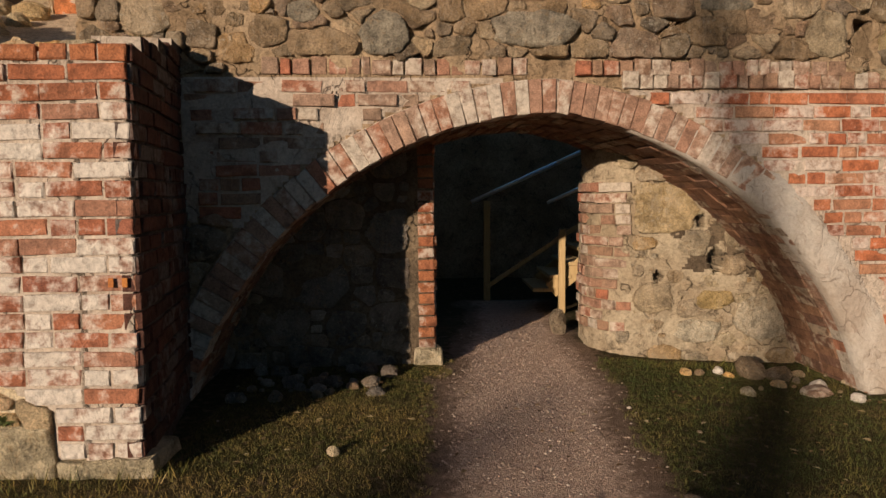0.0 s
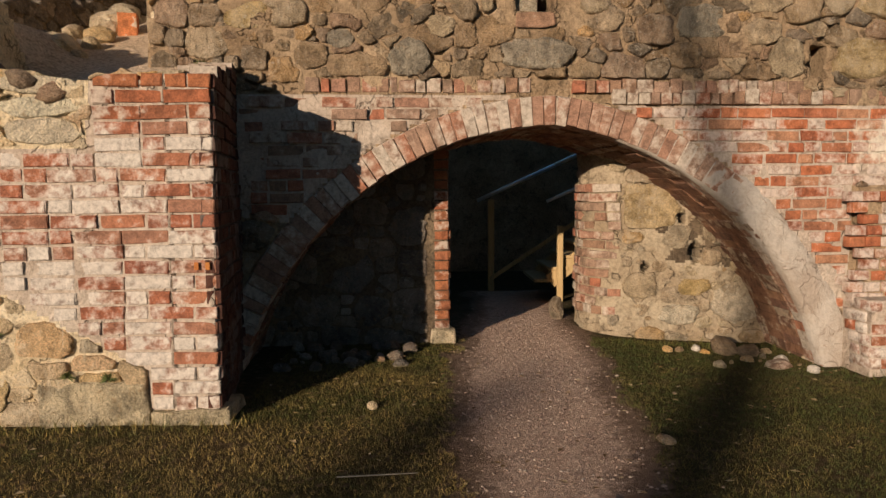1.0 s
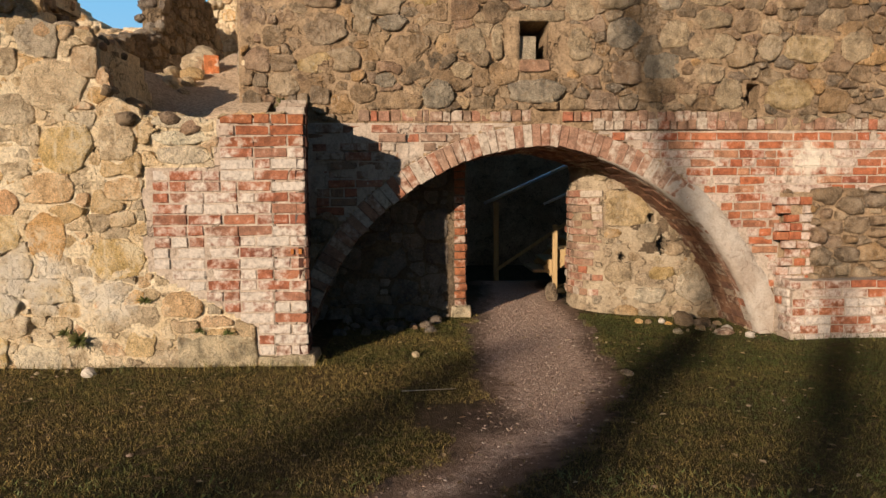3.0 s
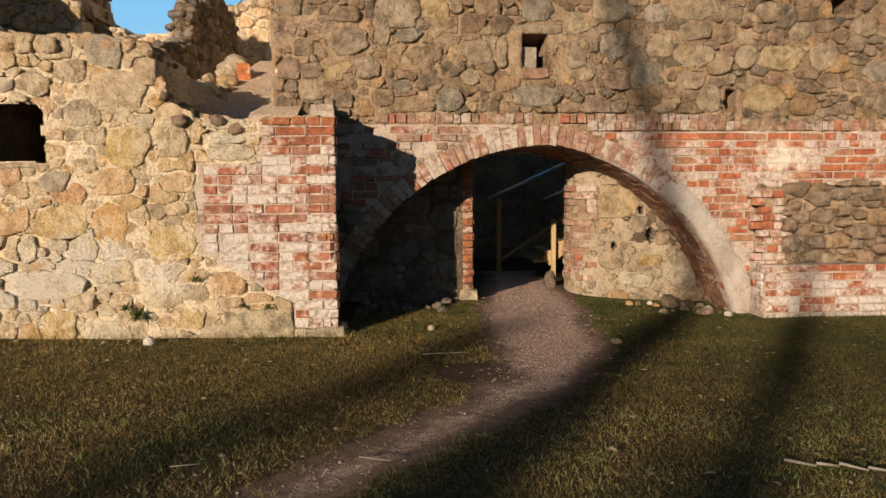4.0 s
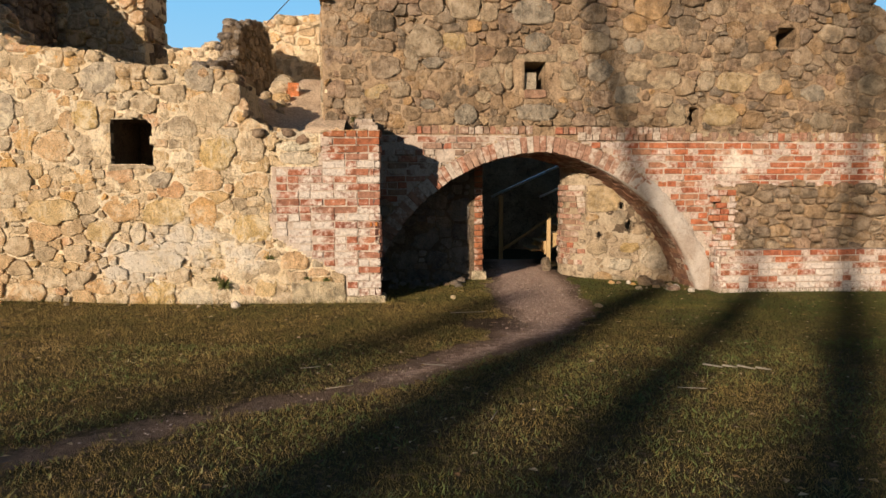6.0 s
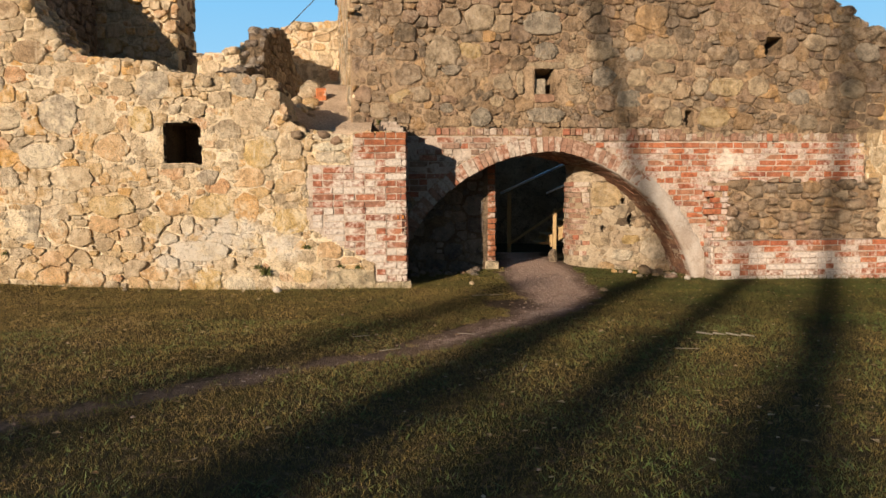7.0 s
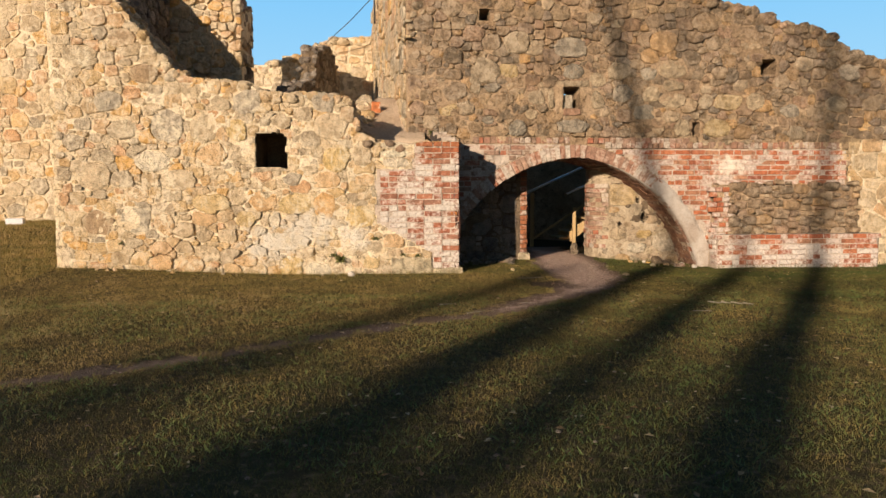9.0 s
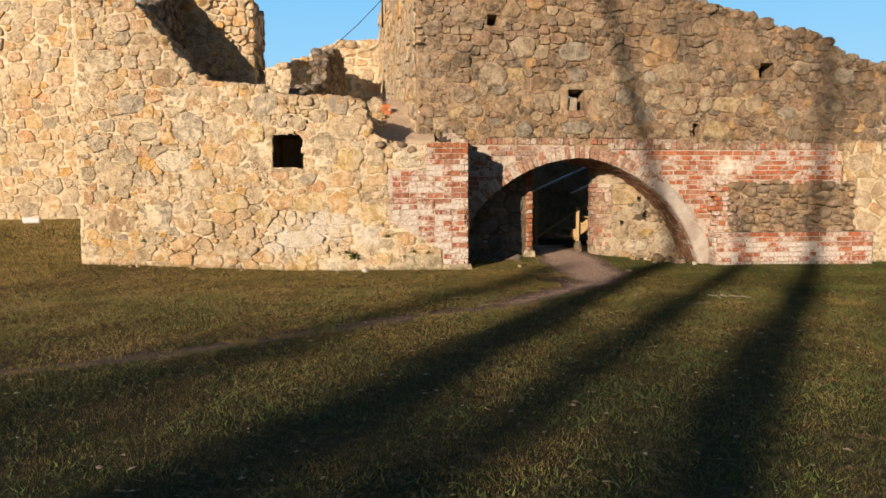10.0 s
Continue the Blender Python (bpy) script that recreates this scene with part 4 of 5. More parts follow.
LOW_FAR = [(-4.81, 2.49, 0.26, 0.26, 3), (-4.22, 2.46, 0.2, 0.24, 0), (-3.69, 2.40, 0.17, 0.2, 1), (-3.52, 2.88, 0.22, 0.2, 3), (-5.14, 3.33, 0.22, 0.16, 5), (-5.54, 2.42, 0.23, 0.16, 0), (-6.02, 1.68, 0.27, 0.22, 0), (-5.06, 1.91, 0.27, 0.18, 4), (-4.65, 1.60, 0.28, 0.16, 0), (-4.09, 2.02, 0.24, 0.2, 2), (-4.11, 1.21, 0.3, 0.16, 1), (-5.37, 0.94, 0.23, 0.21, 3), (-4.91, 0.87, 0.18, 0.17, 2), (-5.96, 0.9, 0.26, 0.19, 5), (-4.98, 0.23, 0.2, 0.13, 2), (-4.5, 0.18, 0.22, 0.15, 2), (-5.75, 2.88, 0.23, 0.16, 3), (-6.16, 3.60, 0.27, 0.18, 0), (-5.5, 3.9, 0.23, 0.14, 5)]
LOW_SMALL = [(-1.08, 2.16, 0.27, 0.055, 4), (-1.08, 2.03, 0.26, 0.065, 4), (-1.06, 1.88, 0.25, 0.08, 4), (-2.79, 1.61, 0.15, 0.1, 3), (-1.91, 0.70, 0.09, 0.11, 0), (-1.62, 2.03, 0.16, 0.2, 0), (-1.98, 0.12, 0.13, 0.1, 0)]
FILL = [(0.12, 0.18, 16, 0.84), (0.08, 0.12, 45, 0.80), (0.045, 0.075, 100, 0.82), (0.022, 0.04, 160, 0.88)]
lay_stones(wall_left, left_face, (-6.66, 0.0, -0.12, 4.9), left_stones, stone_warm, 11, FILL, near=(-2.2, 1.0), most=270, proud=0.018, stretch=1.4, gap=0.006, boulders=LOW_NEAR + LOW_FAR + LOW_SMALL, dome=0.1, kinds=LIMED)
lay_bricks(wall_left, left_face, (-1.5, 0.0, 0.1, 1.95), pier_bricks, brick_pale, 12, near=(0, 1.2), anchor="end")
lay_bricks(wall_left, left_face, (-0.76, 0.0, 1.943, 2.27), pier_bricks, brick_top, 16, near=(0, 2), missing=0.0, anchor="end")
cap(wall_left, left_face, -6.6, -1.85, left_top, 0.95, stone_warm, 13, 0.06, 0.14)
cap(wall_left, left_face, -1.82, -0.85, left_top, 0.5, stone_cool, 14, 0.05, 0.12, 0.13)
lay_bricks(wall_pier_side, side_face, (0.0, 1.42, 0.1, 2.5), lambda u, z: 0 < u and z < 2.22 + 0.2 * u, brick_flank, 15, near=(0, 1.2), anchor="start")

# the tall wall
def near_hole(u, z):
    return any(in_rect(u, z, (h[0] - 0.05, h[1] + 0.05, h[2] - 0.05, h[3] + 0.05)) for h in HOLES) or in_rect(u, z, (1.9, 2.62, 2.86, 3.46))


def main_stones(u, z):
    return z < main_top(u) and not arch_ring(u, z) and not main_bricks(u, z) and not near_hole(u, z) and (u < 7.85 or z > 2.4) and not (2.15 < z < 2.42 and 0.3 < u < 4.55) and not (2.15 < z < 2.34 and 4.5 < u < 7.7)


lay_bricks(wall_main, main_face, (2.4, 7.82, 0.05, 2.2), lambda u, z: u > 2.42 and main_bricks(u, z), brick_red, 21, near=(4.0, 2.0))
lay_bricks(wall_main, main_face, (-0.1, 2.4, 1.2, 2.31), lambda u, z: u <= 2.42 and main_bricks(u, z), brick_arch, 22, near=(1.0, 2.0), missing=0.10, spread=0.018, tilt=2.0)
TALL_LOW = [(-0.01, 3.25, 0.27, 0.17, 5), (-0.02, 3.56, 0.18, 0.1, 5), (0.59, 3.63, 0.25, 0.21, 0), (1.03, 3.64, 0.17, 0.14, 1), (0.9, 3.08, 0.24, 0.14, 5), (0.73, 3.33, 0.17, 0.08, 3), (0.40, 3.39, 0.11, 0.18, 0), (1.56, 3.15, 0.16, 0.14, 0), (1.28, 3.12, 0.1, 0.11, 2), (1.21, 2.57, 0.16, 0.16, 3), (0.79, 2.5, 0.23, 0.12, 5), (0.4, 2.59, 0.14, 0.11, 5), (-0.09, 2.9, 0.18, 0.11, 1), (0.65, 2.73, 0.11, 0.08, 3), (1.46, 2.84, 0.12, 0.09, 0), (2.27, 3.65, 0.22, 0.14, 3), (3.15, 3.66, 0.21, 0.16, 0), (3.23, 3.24, 0.19, 0.16, 3), (3.67, 2.89, 0.23, 0.14, 3), (2.27, 2.62, 0.29, 0.13, 3)]
TALL_RIGHT = [(3.79, 3.24, 0.17, 0.14, 0), (4.23, 3.40, 0.2, 0.1, 0), (4.89, 3.11, 0.14, 0.14, 0), (5.33, 3.1, 0.28, 0.16, 1), (5.12, 2.6, 0.28, 0.17, 1), (4.44, 2.6, 0.17, 0.16, 0), (5.14, 3.65, 0.17, 0.13, 5), (5.34, 2.30, 0.2, 0.07, 0), (4.90, 2.29, 0.19, 0.06, 0), (6.6, 2.94, 0.2, 0.13, 3), (5.74, 2.31, 0.17, 0.08, 0), (4.22, 3.13, 0.25, 0.13, 0), (3.74, 3.62, 0.15, 0.12, 3), (5.89, 3.12, 0.19, 0.15, 0), (1.87, 3.14, 0.1, 0.19, 0), (2.66, 3.13, 0.2, 0.19, 0)]
TALL_HIGH = [(4.02, 4.22, 0.27, 0.19, 2), (4.2, 3.72, 0.28, 0.17, 0), (2.21, 4.08, 0.28, 0.19, 3), (1.19, 4.17, 0.24, 0.19, 0), (4.85, 4.6, 0.27, 0.19, 5), (7.56, 3.08, 0.24, 0.17, 0), (7.78, 3.7, 0.21, 0.15, 3), (0.71, 4.16, 0.18, 0.14, 5), (6.76, 2.53, 0.19, 0.13, 0), (2.75, 3.5, 0.16, 0.13, 0)]
lay_stones(wall_main, main_face, (-0.86, 9.6, -0.12, 6.5), main_stones, stone_cool, 23, [(0.13, 0.19, 16, 0.86), (0.085, 0.12, 60, 0.8), (0.05, 0.08, 120, 0.8), (0.025, 0.04, 150, 0.86)], near=(2.2, 2.9), most=270, stretch=1.3, proud=0.036, gap=0.007, boulders=TALL_LOW + TALL_RIGHT + TALL_HIGH, dome=0.3)
soldier_course(wall_main, main_face, 0.35, 4.5, 2.295, 0.13, lambda u, z: arch_ring(u, z), brick_arch, 24)
soldier_course(wall_main, main_face, 2.9, 7.7, 2.205, 0.15, lambda u, z: arch_ring(u, z) or u < 4.5 and z > 2.29, brick_arch, 26)
cap(wall_main, main_face, 3.0, 9.5, main_top, 0.9, stone_cool, 25)
lay_arch(arch_soffit, (0.012,), brick_ring, 0.235, 0.092, label="brick")
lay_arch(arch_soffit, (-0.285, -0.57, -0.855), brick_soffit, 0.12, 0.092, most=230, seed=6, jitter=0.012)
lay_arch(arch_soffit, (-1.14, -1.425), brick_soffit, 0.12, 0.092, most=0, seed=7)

# worn plaster over the arch's lower right edge
pv, pf = [], []
low = [(p, n) for p, n in arc_points(RIGHT_ARC, ARCH_APEX, RIGHT_FOOT, 0.08) if p[1] < 1.93]
for i, (p, n) in enumerate(low):
    t = i / (len(low) - 1)
    wide = 0.225 + 0.13 * t + 0.03 * noise.noise((t * 9, 0, 2))
    for k in range(6):
        r = -0.005 + wide * k / 5
        d = 0.021 + 0.007 * noise.noise((p[0] * 6, p[1] * 6, k)) + 0.008 * noise.noise((p[0] * 2.2, p[1] * 2.2, 3)) - (0.035 if k == 5 else 0.0)
        if t < 0.35:
            d -= 0.034 * (1 - t / 0.35) + 0.012 * noise.noise((p[0] * 9, p[1] * 9, 8))
        pv.append(main_face.at(p[0] + r * n[0], p[1] + r * n[1], d))
    pv.append(main_face.at(p[0] - 0.006 * n[0], p[1] - 0.006 * n[1], -0.12))
for i in range(len(low) - 1):
    for k in range(5):
        a = i * 7 + k
        pf.append((a, a + 1, a + 8, a + 7))
    pf.append((i * 7 + 6, i * 7, i * 7 + 7, i * 7 + 13))
tagged(mesh_object("plaster", pv, pf, plaster, arch_soffit), "smooth worn lime plaster on the arch's edge")

# projecting foot of the vanished buttress beside the arch
plinth_face = Face(*main_face.at(0, 0, 0.40)[:2], 2.86)
wall_plinth = slab("wall_plinth", plinth_face, 5.0, 8.3, -0.4, 0.56, 0.45, lambda u, z: True, brick_mortar, 0.08, back=0.008)
tagged(wall_plinth, "low limewashed brick plinth along the foot of the wall", "wall", kind="structure")
lay_bricks(wall_plinth, plinth_face, (5.0, 8.3, -0.12, 0.40), lambda u, z: 5.0 < u < 8.3, brick_white, 31, near=(5.0, 0.2), anchor="start")
lay_bricks(wall_plinth, plinth_face, (5.12, 8.3, 0.37, 0.58), lambda u, z: 5.1 < u < 8.3, brick_red, 32, near=(5.0, 0.4))
lay_bricks(wall_plinth, Face(*plinth_face.at(5.0, 0)[:2], 2.86 - 90), (-0.4, 0.0, -0.12, 0.56), lambda u, z: -0.4 < u < 0, brick_white, 33)
core_face = Face(*main_face.at(0, 0, 0.16)[:2], 2.86)
wall_core = slab("wall_core", core_face, 5.1, 8.0, 0.4, 1.5, 0.3, lambda u, z: z < 1.5 - 0.12 * abs(noise.noise((u * 1.5, 0, 3))), mortar_cool, 0.05, back=0.01, worn=0.05)
tagged(wall_core, "torn rubble core of a vanished buttress", "wall", kind="structure")
lay_stones(wall_core, core_face, (5.06, 8.0, 0.5, 1.56), lambda u, z: u > 5.3, stone_cool, 34, [(0.09, 0.13, 25, 0.85), (0.055, 0.08, 90, 0.8), (0.028, 0.045, 160, 0.84)], near=(5.3, 1.0), stretch=1.6, proud=0.10, gap=0.012, dome=1.0)
lay_bricks(wall_core, core_face, (5.08, 5.32, 0.5, 1.5), lambda u, z: True, brick_red, 35, near=(5.1, 1.0), pattern="S")

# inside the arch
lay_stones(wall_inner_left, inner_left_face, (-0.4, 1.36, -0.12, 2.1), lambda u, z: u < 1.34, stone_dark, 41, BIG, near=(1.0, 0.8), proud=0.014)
lay_bricks(wall_inner_left, inner_left_face, (1.36, 1.55, 0.14, 2.1), lambda u, z: 1.36 < u < 1.56, brick_top, 42, near=(1.5, 1.0), missing=0.0, pattern="S", anchor="end")
lay_bricks(wall_inner_left, Face(*inner_left_face.at(1.55, 0)[:2], 92.86), (0.0, 1.2, 0.14, 2.1), lambda u, z: u > 0, brick_top, 43)
def corner_bricks(u, z):
    return 0.35 < u < CORNER + 0.04 + 0.1 * noise.noise((z * 4, 2, 2)) and 0.22 < z < 1.62


lay_bricks(wall_inner_right, corner_line, (0.3, CORNER + 0.4, 0.2, 1.65), corner_bricks, brick_arch, 44, near=(1.5, 0.9), pattern="SSSL", missing=0.12, proud=0.012)
NICHE = [(CORNER + 0.24, 1.31, 0.36, 0.23, 1), (CORNER + 0.22, 0.53, 0.19, 0.13, 0), (CORNER + 0.76, 0.50, 0.16, 0.08, 1), (CORNER + 1.22, 0.34, 0.27, 0.19, 4), (CORNER + 0.60, 0.22, 0.20, 0.11, 4), (CORNER + 0.95, 1.06, 0.10, 0.09, 0)]
lay_stones(wall_inner_right, corner_line, (CORNER - 0.1, corner_line.s[-1] - 0.1, -0.1, 2.1), lambda u, z: not corner_bricks(u, z) and not pitted(u, z), stone_niche, 45, [(0.08, 0.12, 14, 0.95), (0.04, 0.07, 60, 0.95), (0.02, 0.035, 90, 1.0)], near=(2.2, 0.9), proud=0.035, reach=1.6, gap=0.012, stretch=1.5, boulders=NICHE)

# walls farther off
lay_stones(wall_keep, tower_face, (0.0, 8.9, 2.0, 6.9), lambda u, z: True, stone_warm, 51, FAR, gap=0.02, proud=0.012, stretch=1.7)
lay_stones(wall_far, Face(0, 10.2, 0), (-17.5, -5.9, 0.1, 7.9), lambda u, z: z < far_top(u), stone_warm, 52, FAR, gap=0.02)
lay_stones(wall_back, Face(0, 10.2, 0), (-5.9, -1.0, 2.0, 6.2), lambda u, z: z < back_top(u), stone_warm, 53, FAR, gap=0.02)
lay_stones(wall_right, right_face, (0.0, 6.0, -0.1, 3.3), lambda u, z: True, stone_warm, 54, FAR, gap=0.02)
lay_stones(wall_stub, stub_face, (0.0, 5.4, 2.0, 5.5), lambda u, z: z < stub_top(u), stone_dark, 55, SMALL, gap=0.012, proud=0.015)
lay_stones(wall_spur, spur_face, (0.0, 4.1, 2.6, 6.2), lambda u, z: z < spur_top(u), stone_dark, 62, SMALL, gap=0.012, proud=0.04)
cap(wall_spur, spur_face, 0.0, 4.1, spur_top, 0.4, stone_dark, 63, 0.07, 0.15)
lay_stones(wall_fragment, frag_face, (-7.0, -4.62, 2.0, 6.9), lambda u, z: z < frag_top(u), stone_warm, 56, SMALL, gap=0.015, proud=0.06)
lay_stones(wall_fragment, Face(-4.66, 4.75, 90), (0.0, 1.25, 2.0, 6.0), lambda u, z: z < 5.9, stone_cool, 61, SMALL, gap=0.015, proud=0.08)
cap(wall_far, Face(0, 10.2, 0), -14, -5.9, far_top, 0.7, stone_warm, 57, 0.12, 0.24, 0.2)
cap(wall_back, Face(0, 10.2, 0), -5.9, -1.2, back_top, 0.7, stone_warm, 58, 0.1, 0.2, 0.18)
cap(wall_stub, stub_face, 0.0, 5.4, stub_top, 0.35, stone_dark, 59, 0.06, 0.13)
cap(wall_fragment, frag_face, -6.9, -4.7, frag_top, 1.2, stone_warm, 60, 0.08, 0.2, 0.16)

# ---- grass, gravel and litter on the ground ----
def in_walls(x, y):
    if x < -6.7:
        return y > 10.1
    if y > 1.25 + 0.05 * x and not (0.05 < x < 4.8 and y < 2.5 and not (x < 1.6 and y > 2.28)):
        return not (1.6 < x < 2.9)
    if -6.7 < x < 0.05 and y > -0.03 or x < -6.6 and y > 10.1:
        return True
    return 4.95 < x < 8.4 and y > 0.92 + 0.05 * x


def blade_cloud(name, seed, tries, box, keep, lo, hi, width, material, lean=0.7):
    rng = np.random.RandomState(seed)
    x, y = rng.uniform(box[0], box[1], tries), rng.uniform(box[2], box[3], tries)
    ok = np.array([keep(a, b) for a, b in zip(x, y)], bool) & (rng.rand(tries) < 1)
    x, y = x[ok], y[ok]
    n = len(x)
    z = np.array([ground_height(a, b) for a, b in zip(x, y)]) - 0.006
    h = rng.uniform(lo, hi, n) * (0.6 + 0.8 * rng.rand(n))
    a, wdt = rng.uniform(0, 2 * np.pi, n), rng.uniform(0.6, 1.3, n) * width
    b = rng.uniform(0, 2 * np.pi, n)
    ln = rng.uniform(0.1, lean, n) * h * 1.3
    co = np.empty((n, 3, 3), np.float32)
    ca, sa = np.cos(a) * wdt, np.sin(a) * wdt
    co[:, 0] = np.stack([x - ca, y - sa, z], 1)
    co[:, 1] = np.stack([x + ca, y + sa, z], 1)
    co[:, 2] = np.stack([x + np.cos(b) * ln, y + np.sin(b) * ln, z + h], 1)
    me = bpy.data.meshes.new(name)
    me.vertices.add(n * 3)
    me.vertices.foreach_set("co", co.ravel())
    me.loops.add(n * 3)
    me.loops.foreach_set("vertex_index", np.arange(n * 3, dtype=np.int32))
    me.polygons.add(n)
    me.polygons.foreach_set("loop_start", np.arange(0, n * 3, 3, dtype=np.int32))
    me.update(calc_edges=True)
    me.materials.append(material)
    return new(name, me)


def blade_material(name, stops):
    m, nt, p = node_mat(name)
    r = piece_random(nt)
    patch = noisen(nt, 0.9, 4, 0.6)
    tuft = noisen(nt, 5.0, 3, 0.6)
    sep = nt.nodes.new("ShaderNodeSeparateXYZ")
    nt.links.new(place_of(nt), sep.inputs[0])
    dry = mathn(nt, "MULTIPLY", mathn(nt, "ADD", sep.outputs[0], 1.0), -0.035)
    near = mathn(nt, "MULTIPLY", mathn(nt, "MINIMUM", mathn(nt, "ADD", sep.outputs[1], 5.5), 0.0), 0.14)
    r = mathn(nt, "ADD", r, mathn(nt, "ADD", mathn(nt, "ADD", dry, near), mathn(nt, "MULTIPLY", mathn(nt, "MINIMUM", mathn(nt, "MAXIMUM", mathn(nt, "ADD", sep.outputs[1], 1.8), 0.0), 2.0), -0.11)))
    # Turf right of the path tinted darker green to stand in for tree shade.
    shade_tint = mathn(nt, "MULTIPLY", mathn(nt, "SUBTRACT", sep.outputs[0], 2.2, True), mathn(nt, "ADD", mathn(nt, "MULTIPLY", sep.outputs[1], 0.33), 1.6, True))
    r = mathn(nt, "SUBTRACT", r, mathn(nt, "MULTIPLY", shade_tint, 0.45))
    f = mathn(nt, "ADD", mathn(nt, "MULTIPLY", r, 0.38), mathn(nt, "SUBTRACT", mathn(nt, "ADD", mathn(nt, "MULTIPLY", patch, 0.95), mathn(nt, "MULTIPLY", tuft, 0.80)), 0.44), True)
    nt.links.new(ramp(nt, f, stops), p.inputs["Base Color"])
    p.inputs["Roughness"].default_value = 0.6
    p.inputs["Specular IOR Level"].default_value = 0.3
    return m


grass_mat = blade_material("autumn_grass", [(0.10, (0.045, 0.070, 0.013)), (0.34, (0.088, 0.096, 0.020)), (0.56, (0.170, 0.131, 0.034)), (0.78, (0.305, 0.212, 0.063)), (0.99, (0.41, 0.30, 0.135))])


def grass_here(x, y):
    if in_walls(x, y) or y > 2.5:
        return False
    if 0.4 < x < 2.3 and -2.4 < y < -0.6 and bare_soil(x, y) > 0.45 + 0.4 * noise.noise((x * 17, y * 17, 3)):
        return False
    p = path_amount(x, y) * (1.0 if y > -4.3 else 0.78)
    if p > 0.03 and noise.noise((x * 5, y * 5, 1)) * 0.6 + 0.5 + 0.25 * noise.noise((x * 31, y * 31, 1)) < 1.45 * p ** 0.6:
        return False
    return noise.noise((x * 2.7, y * 2.7, 4)) > -0.5 or noise.noise((x * 11, y * 11, 4)) > -0.1


def cone_of_view(x, y):
    return abs(x - 0.3) < 2.6 + 0.65 * (y + 12.0) and grass_here(x, y)


grass = blade_cloud("grass", 1, 1750000, (-10.5, 10.5, -10.2, 2.5), cone_of_view, 0.011, 0.037, 0.0018, grass_mat, 1.0)
tagged(grass, "short worn autumn grass, green mixed with straw", "grass", kind="stuff")
far_grass = blade_cloud("grass", 9, 170000, (-17, -6.6, -2.0, 10.0), lambda x, y: not in_walls(x, y), 0.03, 0.06, 0.006, grass_mat)
tagged(far_grass, "autumn grass rising to the far wall", "grass", kind="stuff")
edge = blade_cloud("tall_grass", 2, 26000, (-6.8, 9.0, -0.4, 2.4), lambda x, y: grass_here(x, y) and ((-6.7 < x < 0.2 and -0.22 < y < 0.0) or (3.2 < x < 4.8 and y > 2.2 - 0.1 * noise.noise((x * 5, 0, 0))) or (x > 4.9 and y > 0.72 + 0.05 * x)), 0.05, 0.11, 0.0035, grass_mat)
tagged(edge, "longer grass along the foot of the walls", "grass", kind="stuff")


broad_mat = blade_material("broad_leaves", [(0.1, (0.06, 0.10, 0.025)), (0.5, (0.12, 0.155, 0.045)), (0.85, (0.20, 0.19, 0.07)), (0.98, (0.34, 0.30, 0.17))])
broad = blade_cloud("lawn_weeds", 12, 95000, (-8.0, 8.0, -10.2, -2.5), lambda x, y: abs(x - 0.3) < 2.6 + 0.65 * (y + 12.0) and noise.noise((x * 1.3, y * 1.3, 31)) + 0.6 * noise.noise((x * 5, y * 5, 31)) > -0.1 and grass_here(x, y), 0.018, 0.04, 0.0065, broad_mat, 1.6)
tagged(broad, "broad-leaved weeds and clover among the grass", "weeds", kind="stuff")


def litter_material(name, stops, rough_=0.9):
    m, nt, p = node_mat(name)
    c = ramp(nt, piece_random(nt), stops)
    c = mixc(nt, 1.0, c, ramp(nt, noisen(nt, 60, 4, 0.7), [(0.3, 0.6), (0.7, 1.3)]), "MULTIPLY")
    nt.links.new(c, p.inputs["Base Color"])
    p.inputs["Roughness"].default_value = rough_
    return m


pebble_mat = litter_material("pebbles", [(0.1, (0.18, 0.12, 0.09)), (0.5, (0.33, 0.235, 0.175)), (0.85, (0.40, 0.30, 0.23)), (0.99, (0.52, 0.43, 0.35))])
leaf_mat = litter_material("fallen_leaves", [(0.1, (0.16, 0.09, 0.035)), (0.5, (0.30, 0.19, 0.08)), (0.9, (0.45, 0.36, 0.22))])


def pebble_cloud(name, seed, count, spot, lo, hi, material, label, category):
    """Many small stones: squashed eight-sided lumps."""
    rng = random.Random(seed)
    V, F = [], []
    made = 0
    while made < count:
        q = spot(rng)
        if q is None:
            continue
        x, y = q
        r = lo + (hi - lo) * rng.random() ** 3
        z = ground_height(x, y) - 0.02 * path_amount(x, y) + r * 0.15
        k = len(V)
        t0 = rng.uniform(0, 6.3)
        e = rng.uniform(0.65, 1.0)
        V.append((x, y, z + r * 0.6))
        for i in range(5):
            t = t0 + i * 2 * math.pi / 5
            w = r * rng.uniform(0.8, 1.15)
            V.append((x + w * math.cos(t), y + w * e * math.sin(t), z + r * rng.uniform(0.0, 0.25)))
        for i in range(5):
            t = t0 + i * 2 * math.pi / 5
            V.append((x + r * math.cos(t), y + r * e * math.sin(t), z - r * 0.5))
        for i in range(5):
            j = (i + 1) % 5
            F.append((k, k + 1 + i, k + 1 + j))
            F.append((k + 1 + i, k + 6 + i, k + 6 + j, k + 1 + j))
        made += 1
    return tagged(mesh_object(name, V, F, material), label, category, kind="stuff")


def on_path(rng):
    x, y = rng.uniform(-1.5, 3.2), rng.uniform(-5.2, 4.5)
    return (x, y) if rng.random() < path_amount(x, y) and (y < 2.4 or 1.7 < x < 2.85) else None


def on_lawn(rng):
    x, y = rng.uniform(-8, 8), rng.uniform(-9.5, 1.8)
    return None if in_walls(x, y) else (x, y)


